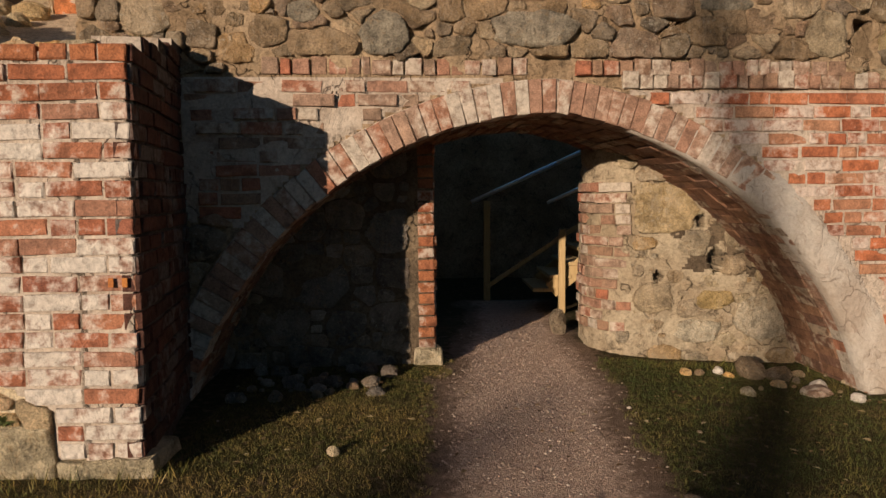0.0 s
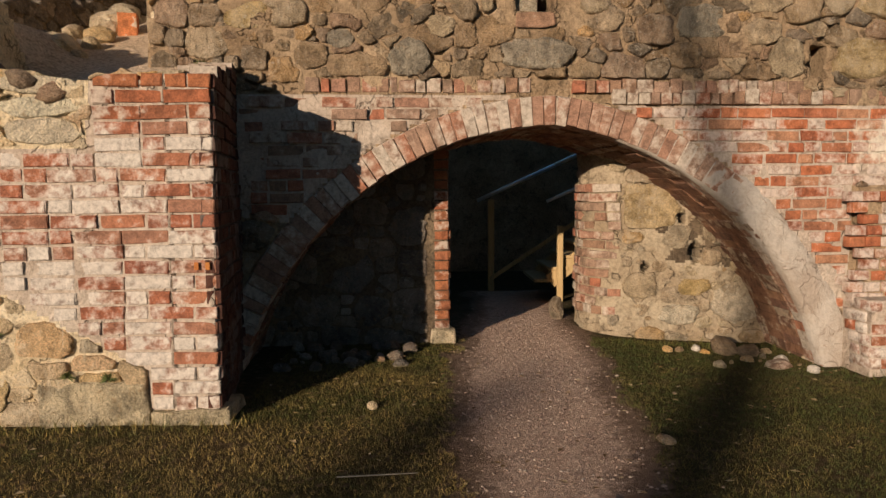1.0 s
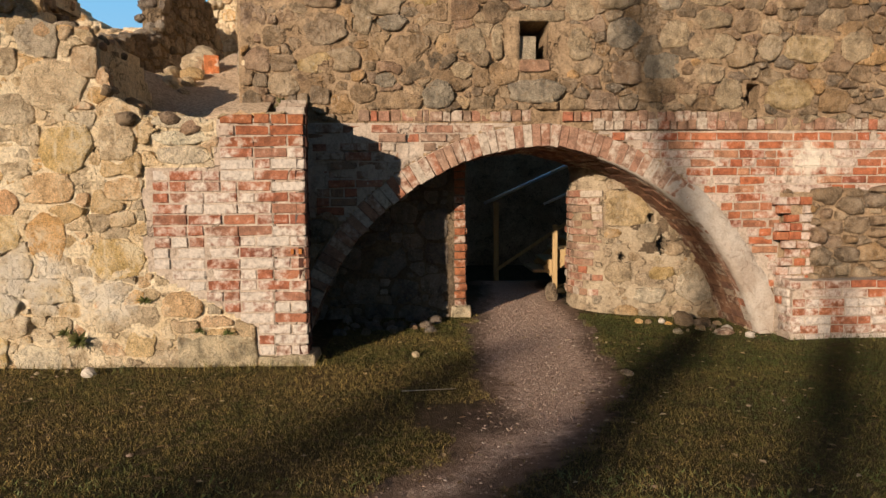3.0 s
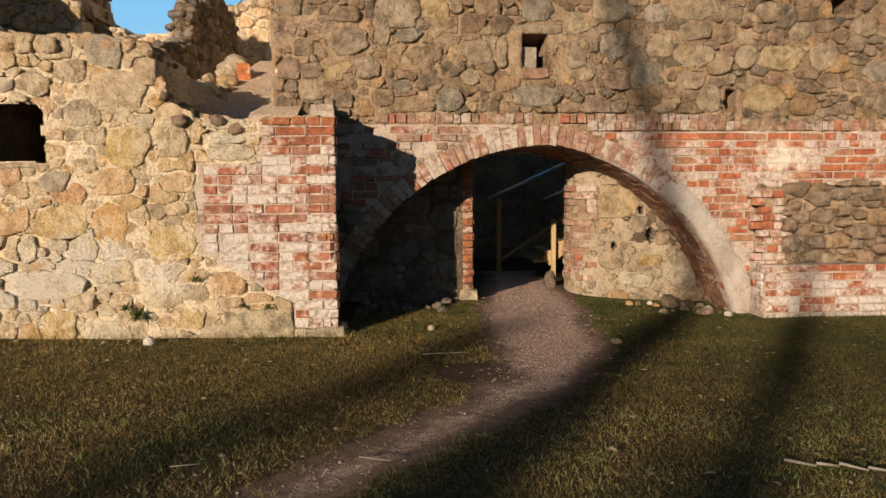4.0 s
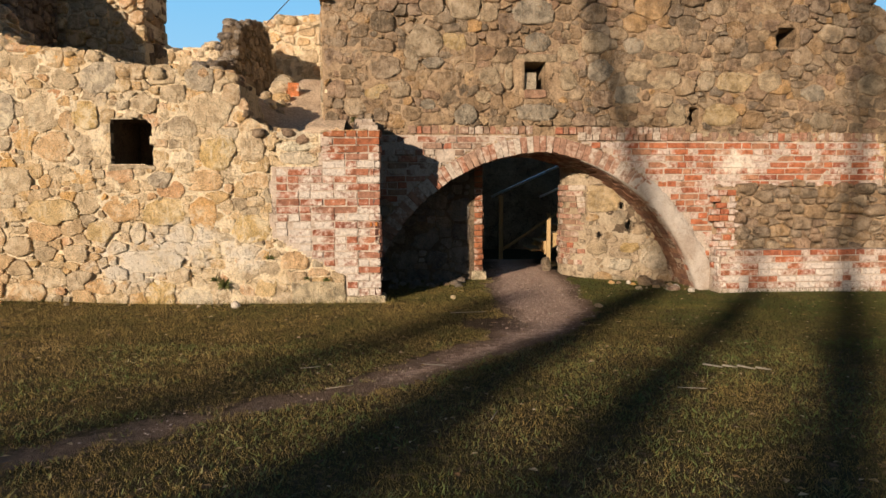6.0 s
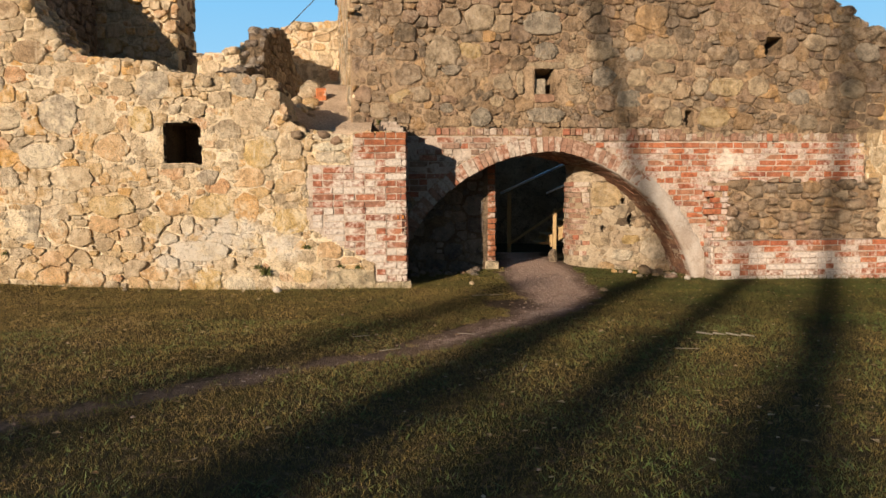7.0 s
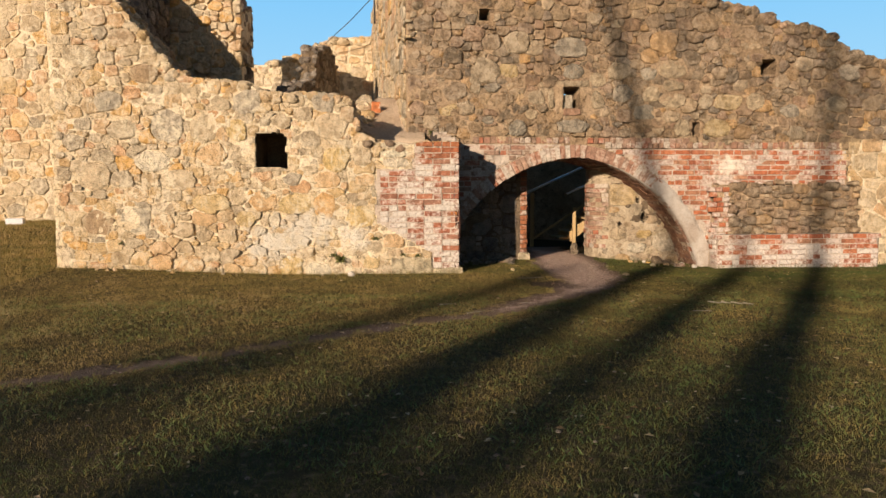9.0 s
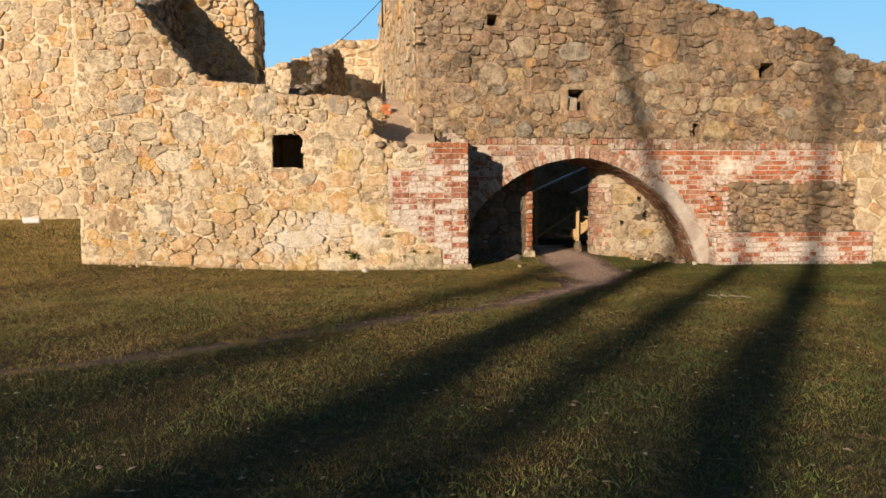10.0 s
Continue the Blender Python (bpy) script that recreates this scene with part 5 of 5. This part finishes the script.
pebble_cloud("gravel", 3, 7500, on_path, 0.0025, 0.012, pebble_mat, "reddish grit and pebbles of the trodden path", "gravel")
pebble_cloud("pebbles", 4, 420, on_lawn, 0.006, 0.022, pebble_mat, "small pale stones scattered over the lawn", "pebbles")


def leaf_cloud(seed, count):
    rng = random.Random(seed)
    V, F = [], []
    for _ in range(count):
        q = None
        while q is None:
            q = on_lawn(rng)
        x, y = q
        r, t, z = rng.uniform(0.012, 0.032), rng.uniform(0, 6.3), ground_height(x, y) + rng.uniform(0.012, 0.035)
        k = len(V)
        c, s = math.cos(t), math.sin(t)
        for a, b, h in ((-1, 0, 0), (-0.2, 0.5, 0.25), (1, 0, 0.1), (-0.2, -0.5, 0.3), (0.1, 0, -0.05)):
            V.append((x + r * (a * c - b * s), y + r * (a * s + b * c), z + r * h * rng.uniform(0.3, 1.5)))
        F += [(k, k + 4, k + 1), (k + 1, k + 4, k + 2), (k + 2, k + 4, k + 3), (k + 3, k + 4, k)]
    return tagged(mesh_object("fallen_leaves", V, F, leaf_mat), "dry brown leaves strewn over the lawn", "leaves", kind="stuff")


leaf_cloud(6, 2200)

# larger stones lying about
loose_rng = random.Random(8)


def loose_stone(x, y, r, material, label, flat=0.7, name="stone", z=None):
    v, f, _ = boulder(loose_rng, Vector((0, 0, 0)), r, flat)
    ob = mesh_object(name, v, f, material, smooth=False)
    ob.location = (x, y, (ground_height(x, y) if z is None else z) + r * flat * 0.45)
    return tagged(ob, label, "stone", "loose stones")


chalk = litter_material("pale_stone", [(0.1, (0.5, 0.45, 0.37)), (0.9, (0.66, 0.60, 0.52))])
loose_stone(-1.80, -0.30, 0.065, chalk, "whitish stone in the grass at the wall's foot", 0.85)
loose_stone(0.95, 0.25, 0.05, stone_warm, "small brown stone in the grass", 0.7)
loose_stone(2.73, -0.44, 0.05, stone_cool, "small grey stone beside the path", 0.6)
loose_stone(4.66, 1.44, 0.05, chalk, "pale rounded stone by the arch's foot", 0.8)
loose_stone(3.90, 2.16, 0.045, chalk, "pale pebble at the foot of the inner wall", 0.8)
loose_stone(4.42, 1.60, 0.15, brick_arch, "flat reddish slab of broken brick by the arch", 0.35)
loose_stone(4.52, 1.74, 0.07, chalk, "pale broken stone by the arch's foot", 0.8)
loose_stone(4.15, 2.10, 0.13, stone_cool, "grey boulder among rubble inside the arch", 0.8)
loose_stone(4.35, 2.02, 0.11, stone_cool, "grey stone among rubble inside the arch", 0.7)
loose_stone(2.84, 3.70, 0.13, stone_cool, "pointed grey rock against the rounded corner", 1.2)
# Mostly the darkened stone, so shade under the arch is in the colour.
for k in range(34):
    loose_stone(loose_rng.uniform(0.12, 1.2), loose_rng.uniform(1.3, 2.15), loose_rng.uniform(0.02, 0.085), stone_dark if k % 6 else stone_cool, "broken stone in the shade under the arch", 0.7)
for k in range(16):
    loose_stone(loose_rng.uniform(3.6, 4.85), loose_rng.uniform(1.55, 2.2), loose_rng.uniform(0.02, 0.06), stone_warm if k % 2 else stone_cool, "small broken stone by the arch's foot", 0.7)
for k in range(9):
    loose_stone(loose_rng.uniform(-6.4, -0.3), loose_rng.uniform(-0.25, -0.08), loose_rng.uniform(0.02, 0.045), stone_warm, "small stone at the foot of the low wall", 0.7)

# ---- timber stair and rails in the yard ----
def wood_material(name, a, b):
    m, nt, p = node_mat(name)
    tc = nt.nodes.new("ShaderNodeTexCoord")
    mp = mk(nt, "ShaderNodeMapping", Scale=(22, 22, 1.5))
    nt.links.new(tc.outputs["Object"], mp.inputs["Vector"])
    n = noisen(nt, 2.2, 6, 0.65, vec=mp.outputs[0], distortion=1.2)
    nt.links.new(ramp(nt, n, [(0.3, a), (0.7, b)]), p.inputs["Base Color"])
    p.inputs["Roughness"].default_value = 0.75
    bump(nt, p, ((n, 1.0),), 0.3, 0.004)
    return m


timber = wood_material("pale_timber", (0.36, 0.24, 0.10), (0.55, 0.40, 0.20))


def box_bm(lo, hi, bevel=0.006):
    bm = bmesh.new()
    bmesh.ops.create_cube(bm, size=1.0)
    for v in bm.verts:
        for i in range(3):
            v.co[i] = lo[i] if v.co[i] < 0 else hi[i]
    bmesh.ops.bevel(bm, geom=bm.edges[:], offset=bevel, segments=1, affect='EDGES')
    return bm


def beam_bm(a, b, w, h):
    """A squared timber from a to b."""
    a, b = Vector(a), Vector(b)
    bm = box_bm((-w / 2, -h / 2, 0), (w / 2, h / 2, (b - a).length), 0.004)
    m = (b - a).to_track_quat("Z", "Y").to_matrix().to_4x4()
    bm.transform(Matrix.Translation(a) @ m)
    return bm


stair = new("timber_stair")
tagged(stair, "plain timber steps rising beyond the doorway in shade", "stairs")
for k in range(8):
    x0, z0 = 2.78 + 0.20 * k, 0.25 + 0.16 * k
    part("tread", box_bm((x0, 5.00, z0), (x0 + 0.27, 6.05, z0 + 0.045)), timber, stair)
for y in (5.04, 5.98):
    part("stringer", beam_bm((3.0, y, 0.26), (4.4, y, 1.40), 0.05, 0.2), timber, stair)
part("post", box_bm((3.08, 4.89, -0.05), (3.155, 4.965, 1.02)), timber, stair, "pale sunlit square post")
for x, z in ((2.26, 1.36), (3.7, 1.98)):
    part("post", box_bm((x, 6.08, -0.05), (x + 0.09, 6.17, z)), timber, stair)
part("lower_rail", beam_bm((2.3, 6.06, 0.18), (4.3, 6.06, 1.5), 0.03, 0.06), timber, stair)


def metal_material():
    m, nt, p = node_mat("galvanised_steel")
    n = noisen(nt, 30, 4, 0.6)
    nt.links.new(ramp(nt, n, [(0.3, (0.66, 0.68, 0.7)), (0.7, (0.80, 0.82, 0.84))]), p.inputs["Base Color"])
    p.inputs["Metallic"].default_value = 0.6
    p.inputs["Roughness"].default_value = 0.35
    return m


steel = metal_material()


def pipe(name, points, r, material, parent=None, sides=8):
    V, F = [], []
    for a, b in zip(points, points[1:]):
        tube(V, F, Vector(a), Vector(b), r, r, sides)
    ob = mesh_object(name, V, F, material, parent)
    return ob


def tube(verts, faces, a, b, ra, rb, sides=7):
    way = (b - a).normalized()
    side = way.orthogonal().normalized()
    other = way.cross(side)
    k = len(verts)
    for c, r in ((a, ra), (b, rb)):
        for i in range(sides):
            t = 2 * math.pi * i / sides
            verts.append(c + (side * math.cos(t) + other * math.sin(t)) * r)
    for i in range(sides):
        j = (i + 1) % sides
        faces.append((k + i, k + j, k + sides + j, k + sides + i))
    faces.append(tuple(k + sides + i for i in range(sides)))
    faces.append(tuple(k + sides - 1 - i for i in range(sides)))


pipe("handrail", [(2.10, 6.12, 1.34), (3.26, 6.12, 1.86), (3.8, 6.12, 2.1)], 0.03, steel, stair)
pipe("handrail", [(2.95, 5.0, 1.34), (4.4, 5.0, 1.97)], 0.022, steel, stair)

# cable from the broken wall to the keep
dark_metal = litter_material("dark_metal", [(0.1, (0.03, 0.03, 0.03)), (0.9, (0.05, 0.05, 0.05))], 0.5)
cable = new("cable")
tagged(cable, "thin black cable strung from the broken wall to the keep", "cable")
pipe("wire", [(-3.3, 9.6, 5.75), (-2.45, 8.75, 6.26), (-1.72, 8.0, 6.78)], 0.012, dark_metal, cable, 5)
pipe("downlead", [(-1.72, 7.58, 7.0), (-1.72, 7.58, 5.9)], 0.025, dark_metal, cable, 6)

# terrace: loose stones and a red brick at its edge
for x, y, r in ((-1.72, 1.75, 0.15), (-1.62, 2.2, 0.12), (-1.72, 2.6, 0.17), (-1.85, 2.2, 0.13), (-1.95, 1.5, 0.12), (-1.60, 1.95, 0.10), (-1.75, 3.0, 0.16), (-1.58, 2.75, 0.10), (-1.9, 1.9, 0.15), (-1.55, 1.6, 0.07)):
    loose_stone(x, y, r, stone_warm, "loose rubble stone on the terrace", 0.75, z=min(3.40, 2.24 + 0.45 * (y - 0.8)))
brick_bright = brick_material("bright_brick", [(0.55, 0.19, 0.07), (0.50, 0.17, 0.06)], 0.2, (0.5, 0.42, 0.33), 0.1)
red_block = mesh_object("brick_block", *[list(q) for q in brick_shape(random.Random(3), 0.17, 0.22, 0.16)], brick_bright, smooth=False)
red_block.location, red_block.rotation_euler = (-1.48, 2.45, 3.08), (0, 0, math.pi + 0.25)
tagged(red_block, "bright red brick on the terrace's edge", "brick")

# stone foot of the pier and of the brick jamb
foot_mat = stone_material("worn_footing", [(0.50, 0.42, 0.27), (0.55, 0.46, 0.30), (0.45, 0.37, 0.24)], 0.7, (0.66, 0.57, 0.40), 0.3)


def rough_block(name, lo, hi, material, label, parent=None, seed=1):
    bm = box_bm(lo, hi, 0.012)
    bmesh.ops.subdivide_edges(bm, edges=bm.edges[:], cuts=4, use_grid_fill=True)
    for v in bm.verts:
        k = 0.022 * noise.noise(v.co * 6 + Vector((seed, 0, 0)))
        v.co += Vector((k, 0.026 * noise.noise(v.co * 7 + Vector((0, seed, 0))) + 0.006 * noise.noise(v.co * 19), k * 1.2))
    me = bpy.data.meshes.new(name)
    bm.to_mesh(me)
    bm.free()
    me.materials.append(material)
    ob = new(name, me)
    if parent:
        ob.parent = parent
    return tagged(ob, label)


rough_block("footing", (-0.44, -0.035, -0.2), (0.05, 0.4, 0.105), foot_mat, "worn stone footing under the brick pier", wall_left, 3)
rough_block("footing", (-1.15, -0.03, -0.2), (-0.46, 0.3, 0.29), foot_mat, "low sill of tan stone beside the pier", wall_left, 5)
rough_block("footing", (1.37, 2.30, -0.2), (1.60, 2.6, 0.15), foot_mat, "pale stone footing under the brick jamb", wall_inner_left, 7)
# window and slot: stone surround
rough_block("sill", (-3.42, -0.02, 1.73), (-2.82, 0.6, 1.785), stone_warm, "", wall_left, 22)

for k, (x0, x1, z0, z1) in enumerate(((1.96, 2.56, 3.36, 3.47), (2.08, 2.40, 2.83, 2.945))):
    ob = rough_block("stone", (x0, -0.03 - 0.008 * (k % 2), z0), (x1, 0.35, z1), TONES[0] if k == 0 else brick_arch, "", wall_main, 31 + k)
    ob.matrix_local = pose(0, 1.37, 0, 0, 0, 2.86)
slot_brick = mesh_object("brick", *[list(q) for q in brick_shape(random.Random(9), 0.21, 0.25, 0.2)], TONES[4], wall_main, smooth=False)
slot_brick.matrix_local = pose(0, 1.37, 0, 0, 0, 2.86) @ pose(2.17, 0.07, 3.09, 0, 0, 180)

# a weathered stick, straws and a white block on the lawn
bleached = wood_material("bleached_wood", (0.22, 0.19, 0.15), (0.36, 0.32, 0.26))
sv_, sf_ = [], []
STICK = [(2.76, -3.62), (2.90, -3.68), (3.02, -3.68), (3.14, -3.74), (3.26, -3.76)]
for a, b in zip(STICK, STICK[1:]):
    tube(sv_, sf_, Vector((*a, ground_height(*a) + 0.03)), Vector((*b, ground_height(*b) + 0.015)), 0.009, 0.007, 6)
tagged(mesh_object("stick", sv_, sf_, bleached), "pale weathered stick lying in the grass", "stick")
for x, y, t, L in ((-0.22, -4.10, 0.25, 0.2), (-0.5, -3.5, 0.05, 0.16), (0.5, -3.4, -0.5, 0.2), (0.85, -0.95, 0.03, 0.42), (2.3, -4.3, -0.4, 0.2), (0.9, -4.9, 1.2, 0.15)):
    v, f = [], []
    tube(v, f, Vector((0, 0, 0)), Vector((math.cos(t) * L, math.sin(t) * L, 0.01)), 0.004, 0.003, 5)
    ob = mesh_object("straw", v, f, bleached)
    ob.location = (x, y, ground_height(x, y) + 0.03)
    tagged(ob, "short dry stalk lying on the turf", "straw", "dry stalks")
white_paint = litter_material("white_paint", [(0.1, (0.74, 0.74, 0.74)), (0.9, (0.8, 0.8, 0.8))], 0.6)
bm = box_bm((-0.21, -0.13, 0), (0.21, 0.13, 0.2), 0.02)
me = bpy.data.meshes.new("block")
bm.to_mesh(me)
bm.free()
me.materials.append(white_paint)
block = new("block", me)
block.location, block.rotation_euler = (-11.3, 7.5, ground_height(-11.3, 7.5) - 0.02), (0, 0, 0.3)
tagged(block, "white rectangular block lying on the grass", "block")

# weeds growing from the low wall
weed_mat = blade_material("weeds", [(0.1, (0.05, 0.075, 0.02)), (0.6, (0.12, 0.13, 0.04)), (0.95, (0.24, 0.18, 0.08))])


def weed(x, y, z, r, n, seed):
    rng = random.Random(seed)
    V, F = [], []
    for _ in range(n):
        t, e = rng.uniform(0, 6.3), rng.uniform(-0.3, 1.2)
        w = Vector((math.cos(t) * math.cos(e), -abs(math.sin(t)) * math.cos(e) * 0.6, math.sin(e))) * r * rng.uniform(0.4, 1.0)
        s = w.orthogonal().normalized() * r * 0.07
        k = len(V)
        V += [-s * 0.3, s * 0.3, w * 0.6 + s, w * 0.6 - s, w - Vector((0, 0, r * 0.1))]
        F += [(k, k + 1, k + 2, k + 3), (k + 3, k + 2, k + 4)]
    ob = mesh_object("weed", V, F, weed_mat)
    ob.location = (x, y, z)
    return tagged(ob, "small dry weed rooted in a wall joint", "weed", "weeds on the walls")


for k, (x, y, z, r, n) in enumerate(((-2.0, -0.03, 0.24, 0.16, 70), (-1.42, -0.02, 0.6, 0.09, 40), (-2.12, -0.03, 0.32, 0.1, 40), (-5.6, -0.03, 0.55, 0.07, 30), (-0.42, 1.25, 2.46, 0.12, 50), (-0.95, -0.03, 0.33, 0.07, 40), (-0.7, -0.02, 0.31, 0.07, 40))):
    weed(x, y, z, r, n, 60 + k)

# faded orange paint strokes on one brick of the pier
orange = litter_material("orange_paint", [(0.1, (0.38, 0.13, 0.03)), (0.9, (0.46, 0.18, 0.04))])
mark = new("paint_mark")
mark.location = (-0.09, -0.016, 1.03)
tagged(mark, "faded orange paint mark on a pier brick", "paint mark")
for k, x in enumerate((-0.035, 0.035)):
    part("stroke", box_bm((x - 0.014, -0.002, -0.024), (x + 0.014, 0.002, 0.024), 0.0015), orange, mark)

# ---- trees behind the walk, which cast the long shadows ----
def bark_material():
    m, nt, p = node_mat("bark")
    n = noisen(nt, 9, 6, 0.7)
    nt.links.new(ramp(nt, n, [(0.3, (0.05, 0.04, 0.03)), (0.7, (0.13, 0.10, 0.075))]), p.inputs["Base Color"])
    p.inputs["Roughness"].default_value = 0.95
    bump(nt, p, ((n, 1.0),), 0.8, 0.03)
    return m


bark = bark_material()


def grow(rng, verts, faces, a, way, length, radius, depth):
    b = a + way * length
    tube(verts, faces, a, b, radius, radius * 0.72, 6 if depth > 1 else 4)
    if depth == 0:
        return
    for _ in range(3 if depth > 1 else 4):
        w = (way + Vector((rng.uniform(-1, 1), rng.uniform(-1, 1), rng.uniform(-0.25, 0.8))) * 0.75).normalized()
        grow(rng, verts, faces, b - way * length * rng.uniform(0.0, 0.35), w, length * rng.uniform(0.6, 0.82), radius * rng.uniform(0.42, 0.6), depth - 1)


sx, sy = math.sin(radians(SUN_AZ)), math.cos(radians(SUN_AZ))
leaf_dark = blade_material("ivy", [(0.1, (0.02, 0.035, 0.015)), (0.6, (0.04, 0.06, 0.022)), (0.95, (0.06, 0.08, 0.03))])


def slim_tree(px, py, far, clad, clad_top, trunk_radius, height, lean, bend, crown, seed, dense, label):
    """A slim tree, ivy-clad to clad_top and bare above, which stands `far` metres towards the sun from (px, py)."""
    rng = random.Random(seed)
    x, y = px - sx * far, py - sy * far
    holder = new("tree")
    holder.location = (x, y, ground_height(x, y) - 0.1)
    axis = lambda z: Vector((sy, -sx, 0)) * (lean * (min(z, clad_top) - far * math.tan(radians(SUN_EL))) + bend * max(0.0, z - clad_top - 1.3) + 0.03 * math.sin(1.3 * z + seed)) + Vector((0, 0, z))
    v, f = [], []
    cuts = [height * k / 12 for k in range(13)]
    for z0, z1 in zip(cuts, cuts[1:]):
        tube(v, f, axis(z0), axis(z1), trunk_radius * (1.1 - 0.5 * z0 / height), trunk_radius * (1.1 - 0.5 * z1 / height), 9)
    mesh_object("trunk", v, f, bark, holder)
    v, f = [], []
    for _ in range(int(dense * clad * clad_top)):
        z = clad_top * rng.random()
        a, r = rng.uniform(0, 6.3), clad * math.sqrt(rng.random()) * min(1.0, 0.4 + 2.2 * (1 - z / clad_top))
        p = axis(z) + Vector((r * math.cos(a), r * math.sin(a), 0))
        w = Vector((math.cos(a) * 0.5, math.sin(a) * 0.5, rng.uniform(-0.6, 1))).normalized() * rng.uniform(0.12, 0.3)
        tube(v, f, p, p + w, 0.035, 0.01, 3)
    tagged(mesh_object("ivy", v, f, leaf_dark, holder), kind="stuff")
    v, f = [], []
    for k in range(crown):
        z = height * (0.78 + 0.22 * rng.random())
        a = rng.uniform(0, 2 * math.pi)
        grow(rng, v, f, axis(z), Vector((math.cos(a), math.sin(a), rng.uniform(0.4, 1.2))).normalized(), 0.5, 0.03, 2)
    if v:
        tagged(mesh_object("crown", v, f, bark, holder), kind="stuff")
    return tagged(holder, label, "tree", "trees behind the lawn")


slim_tree(0.26, -5.2, 38, 0.36, 9.3, 0.16, 17.5, 0.0, -0.28, 0, 71, 620, "tall slim tree with ivy round its lower trunk")
slim_tree(1.50, -5.2, 38, 0.22, 9.2, 0.12, 10.2, 0.24, 0.0, 0, 72, 620, "broken slim trunk wrapped in ivy")
slim_tree(2.90, -5.2, 38, 0.25, 9.4, 0.14, 15.5, 0.28, 0.04, 16, 73, 560, "slim ivy-clad tree with a thin bare crown")
slim_tree(-1.62, -5.2, 44, 0.46, 10.4, 0.04, 10.5, 0.12, 0.0, 0, 74, 210, "thin young tree with sparse ivy")


def thicket(x, y, height, width, seed):
    """A leafless shrub: stems from the ground and many thin twigs."""
    rng = random.Random(seed)
    holder = new("shrub")
    holder.location = (x, y, ground_height(x, y) - 0.05)
    v, f = [], []
    for _ in range(9):
        a = rng.uniform(0, 6.3)
        tube(v, f, Vector((0.3 * math.cos(a), 0.3 * math.sin(a), 0)), Vector((width * 0.4 * math.cos(a), width * 0.4 * math.sin(a), height * rng.uniform(0.5, 0.8))), 0.06, 0.02, 5)
    mesh_object("stems", v, f, bark, holder)
    v, f = [], []
    for _ in range(290 if x < -21 else 270):
        a, r, z = rng.uniform(0, 6.3), width * 0.5 * math.sqrt(rng.random()), height * rng.uniform(0.12, 1.0) ** 0.9
        r *= 0.45 + 0.55 * math.sin(math.pi * min(1.0, 0.15 + 0.85 * z / height)) ** 0.5
        p = Vector((r * math.cos(a), r * math.sin(a), z * (0.9 + 0.1 * rng.random())))
        w = Vector((rng.uniform(-1, 1), rng.uniform(-1, 1), rng.uniform(0.0, 1.6))).normalized()
        tube(v, f, p, p + w * rng.uniform(0.5, 1.2), 0.022, 0.008, 3)
    tagged(mesh_object("twigs", v, f, bark, holder), kind="stuff")
    return tagged(holder, "bare twiggy shrub at the lawn's edge", "shrub", "shrubs behind the lawn")


for k in range(9):
    qx = -9.0 + 2.0 * k
    thicket(qx - sx * 40 + 0.4 * math.sin(7 * k), -6.3 - sy * 40 + 0.5 * math.cos(5 * k), (8.7 if k < 4 else 9.4) + 0.4 * math.sin(3.3 * k), 3.2, 80 + k)


# clear evening sky far behind the castle
def sky_material():
    m, nt, p = node_mat("evening_sky")
    sep = nt.nodes.new("ShaderNodeSeparateXYZ")
    nt.links.new(place_of(nt), sep.inputs[0])
    col = ramp(nt, mathn(nt, "DIVIDE", sep.outputs[2], 520.0), [(0.0, (0.42, 0.66, 0.80)), (0.35, (0.20, 0.50, 0.80)), (0.9, (0.13, 0.36, 0.68))])
    em = mk(nt, "ShaderNodeEmission", Strength=0.92)
    nt.links.new(col, em.inputs[0])
    nt.links.new(em.outputs[0], nt.nodes["Material Output"].inputs[0])
    return m


bv, bf = [], []
for j in range(9):
    el = radians(-1.0 + 43.0 * j / 8)
    for i in range(25):
        az = radians(-66 + 132 * i / 24)
        bv.append((700 * math.sin(az) * math.cos(el), 700 * math.cos(az) * math.cos(el), 700 * math.sin(el)))
for j in range(8):
    for i in range(24):
        bf.append((j * 25 + i, j * 25 + i + 1, j * 25 + i + 26, j * 25 + i + 25))
tagged(mesh_object("backdrop", bv, bf, sky_material()), "clear pale blue evening sky", "sky", kind="structure")
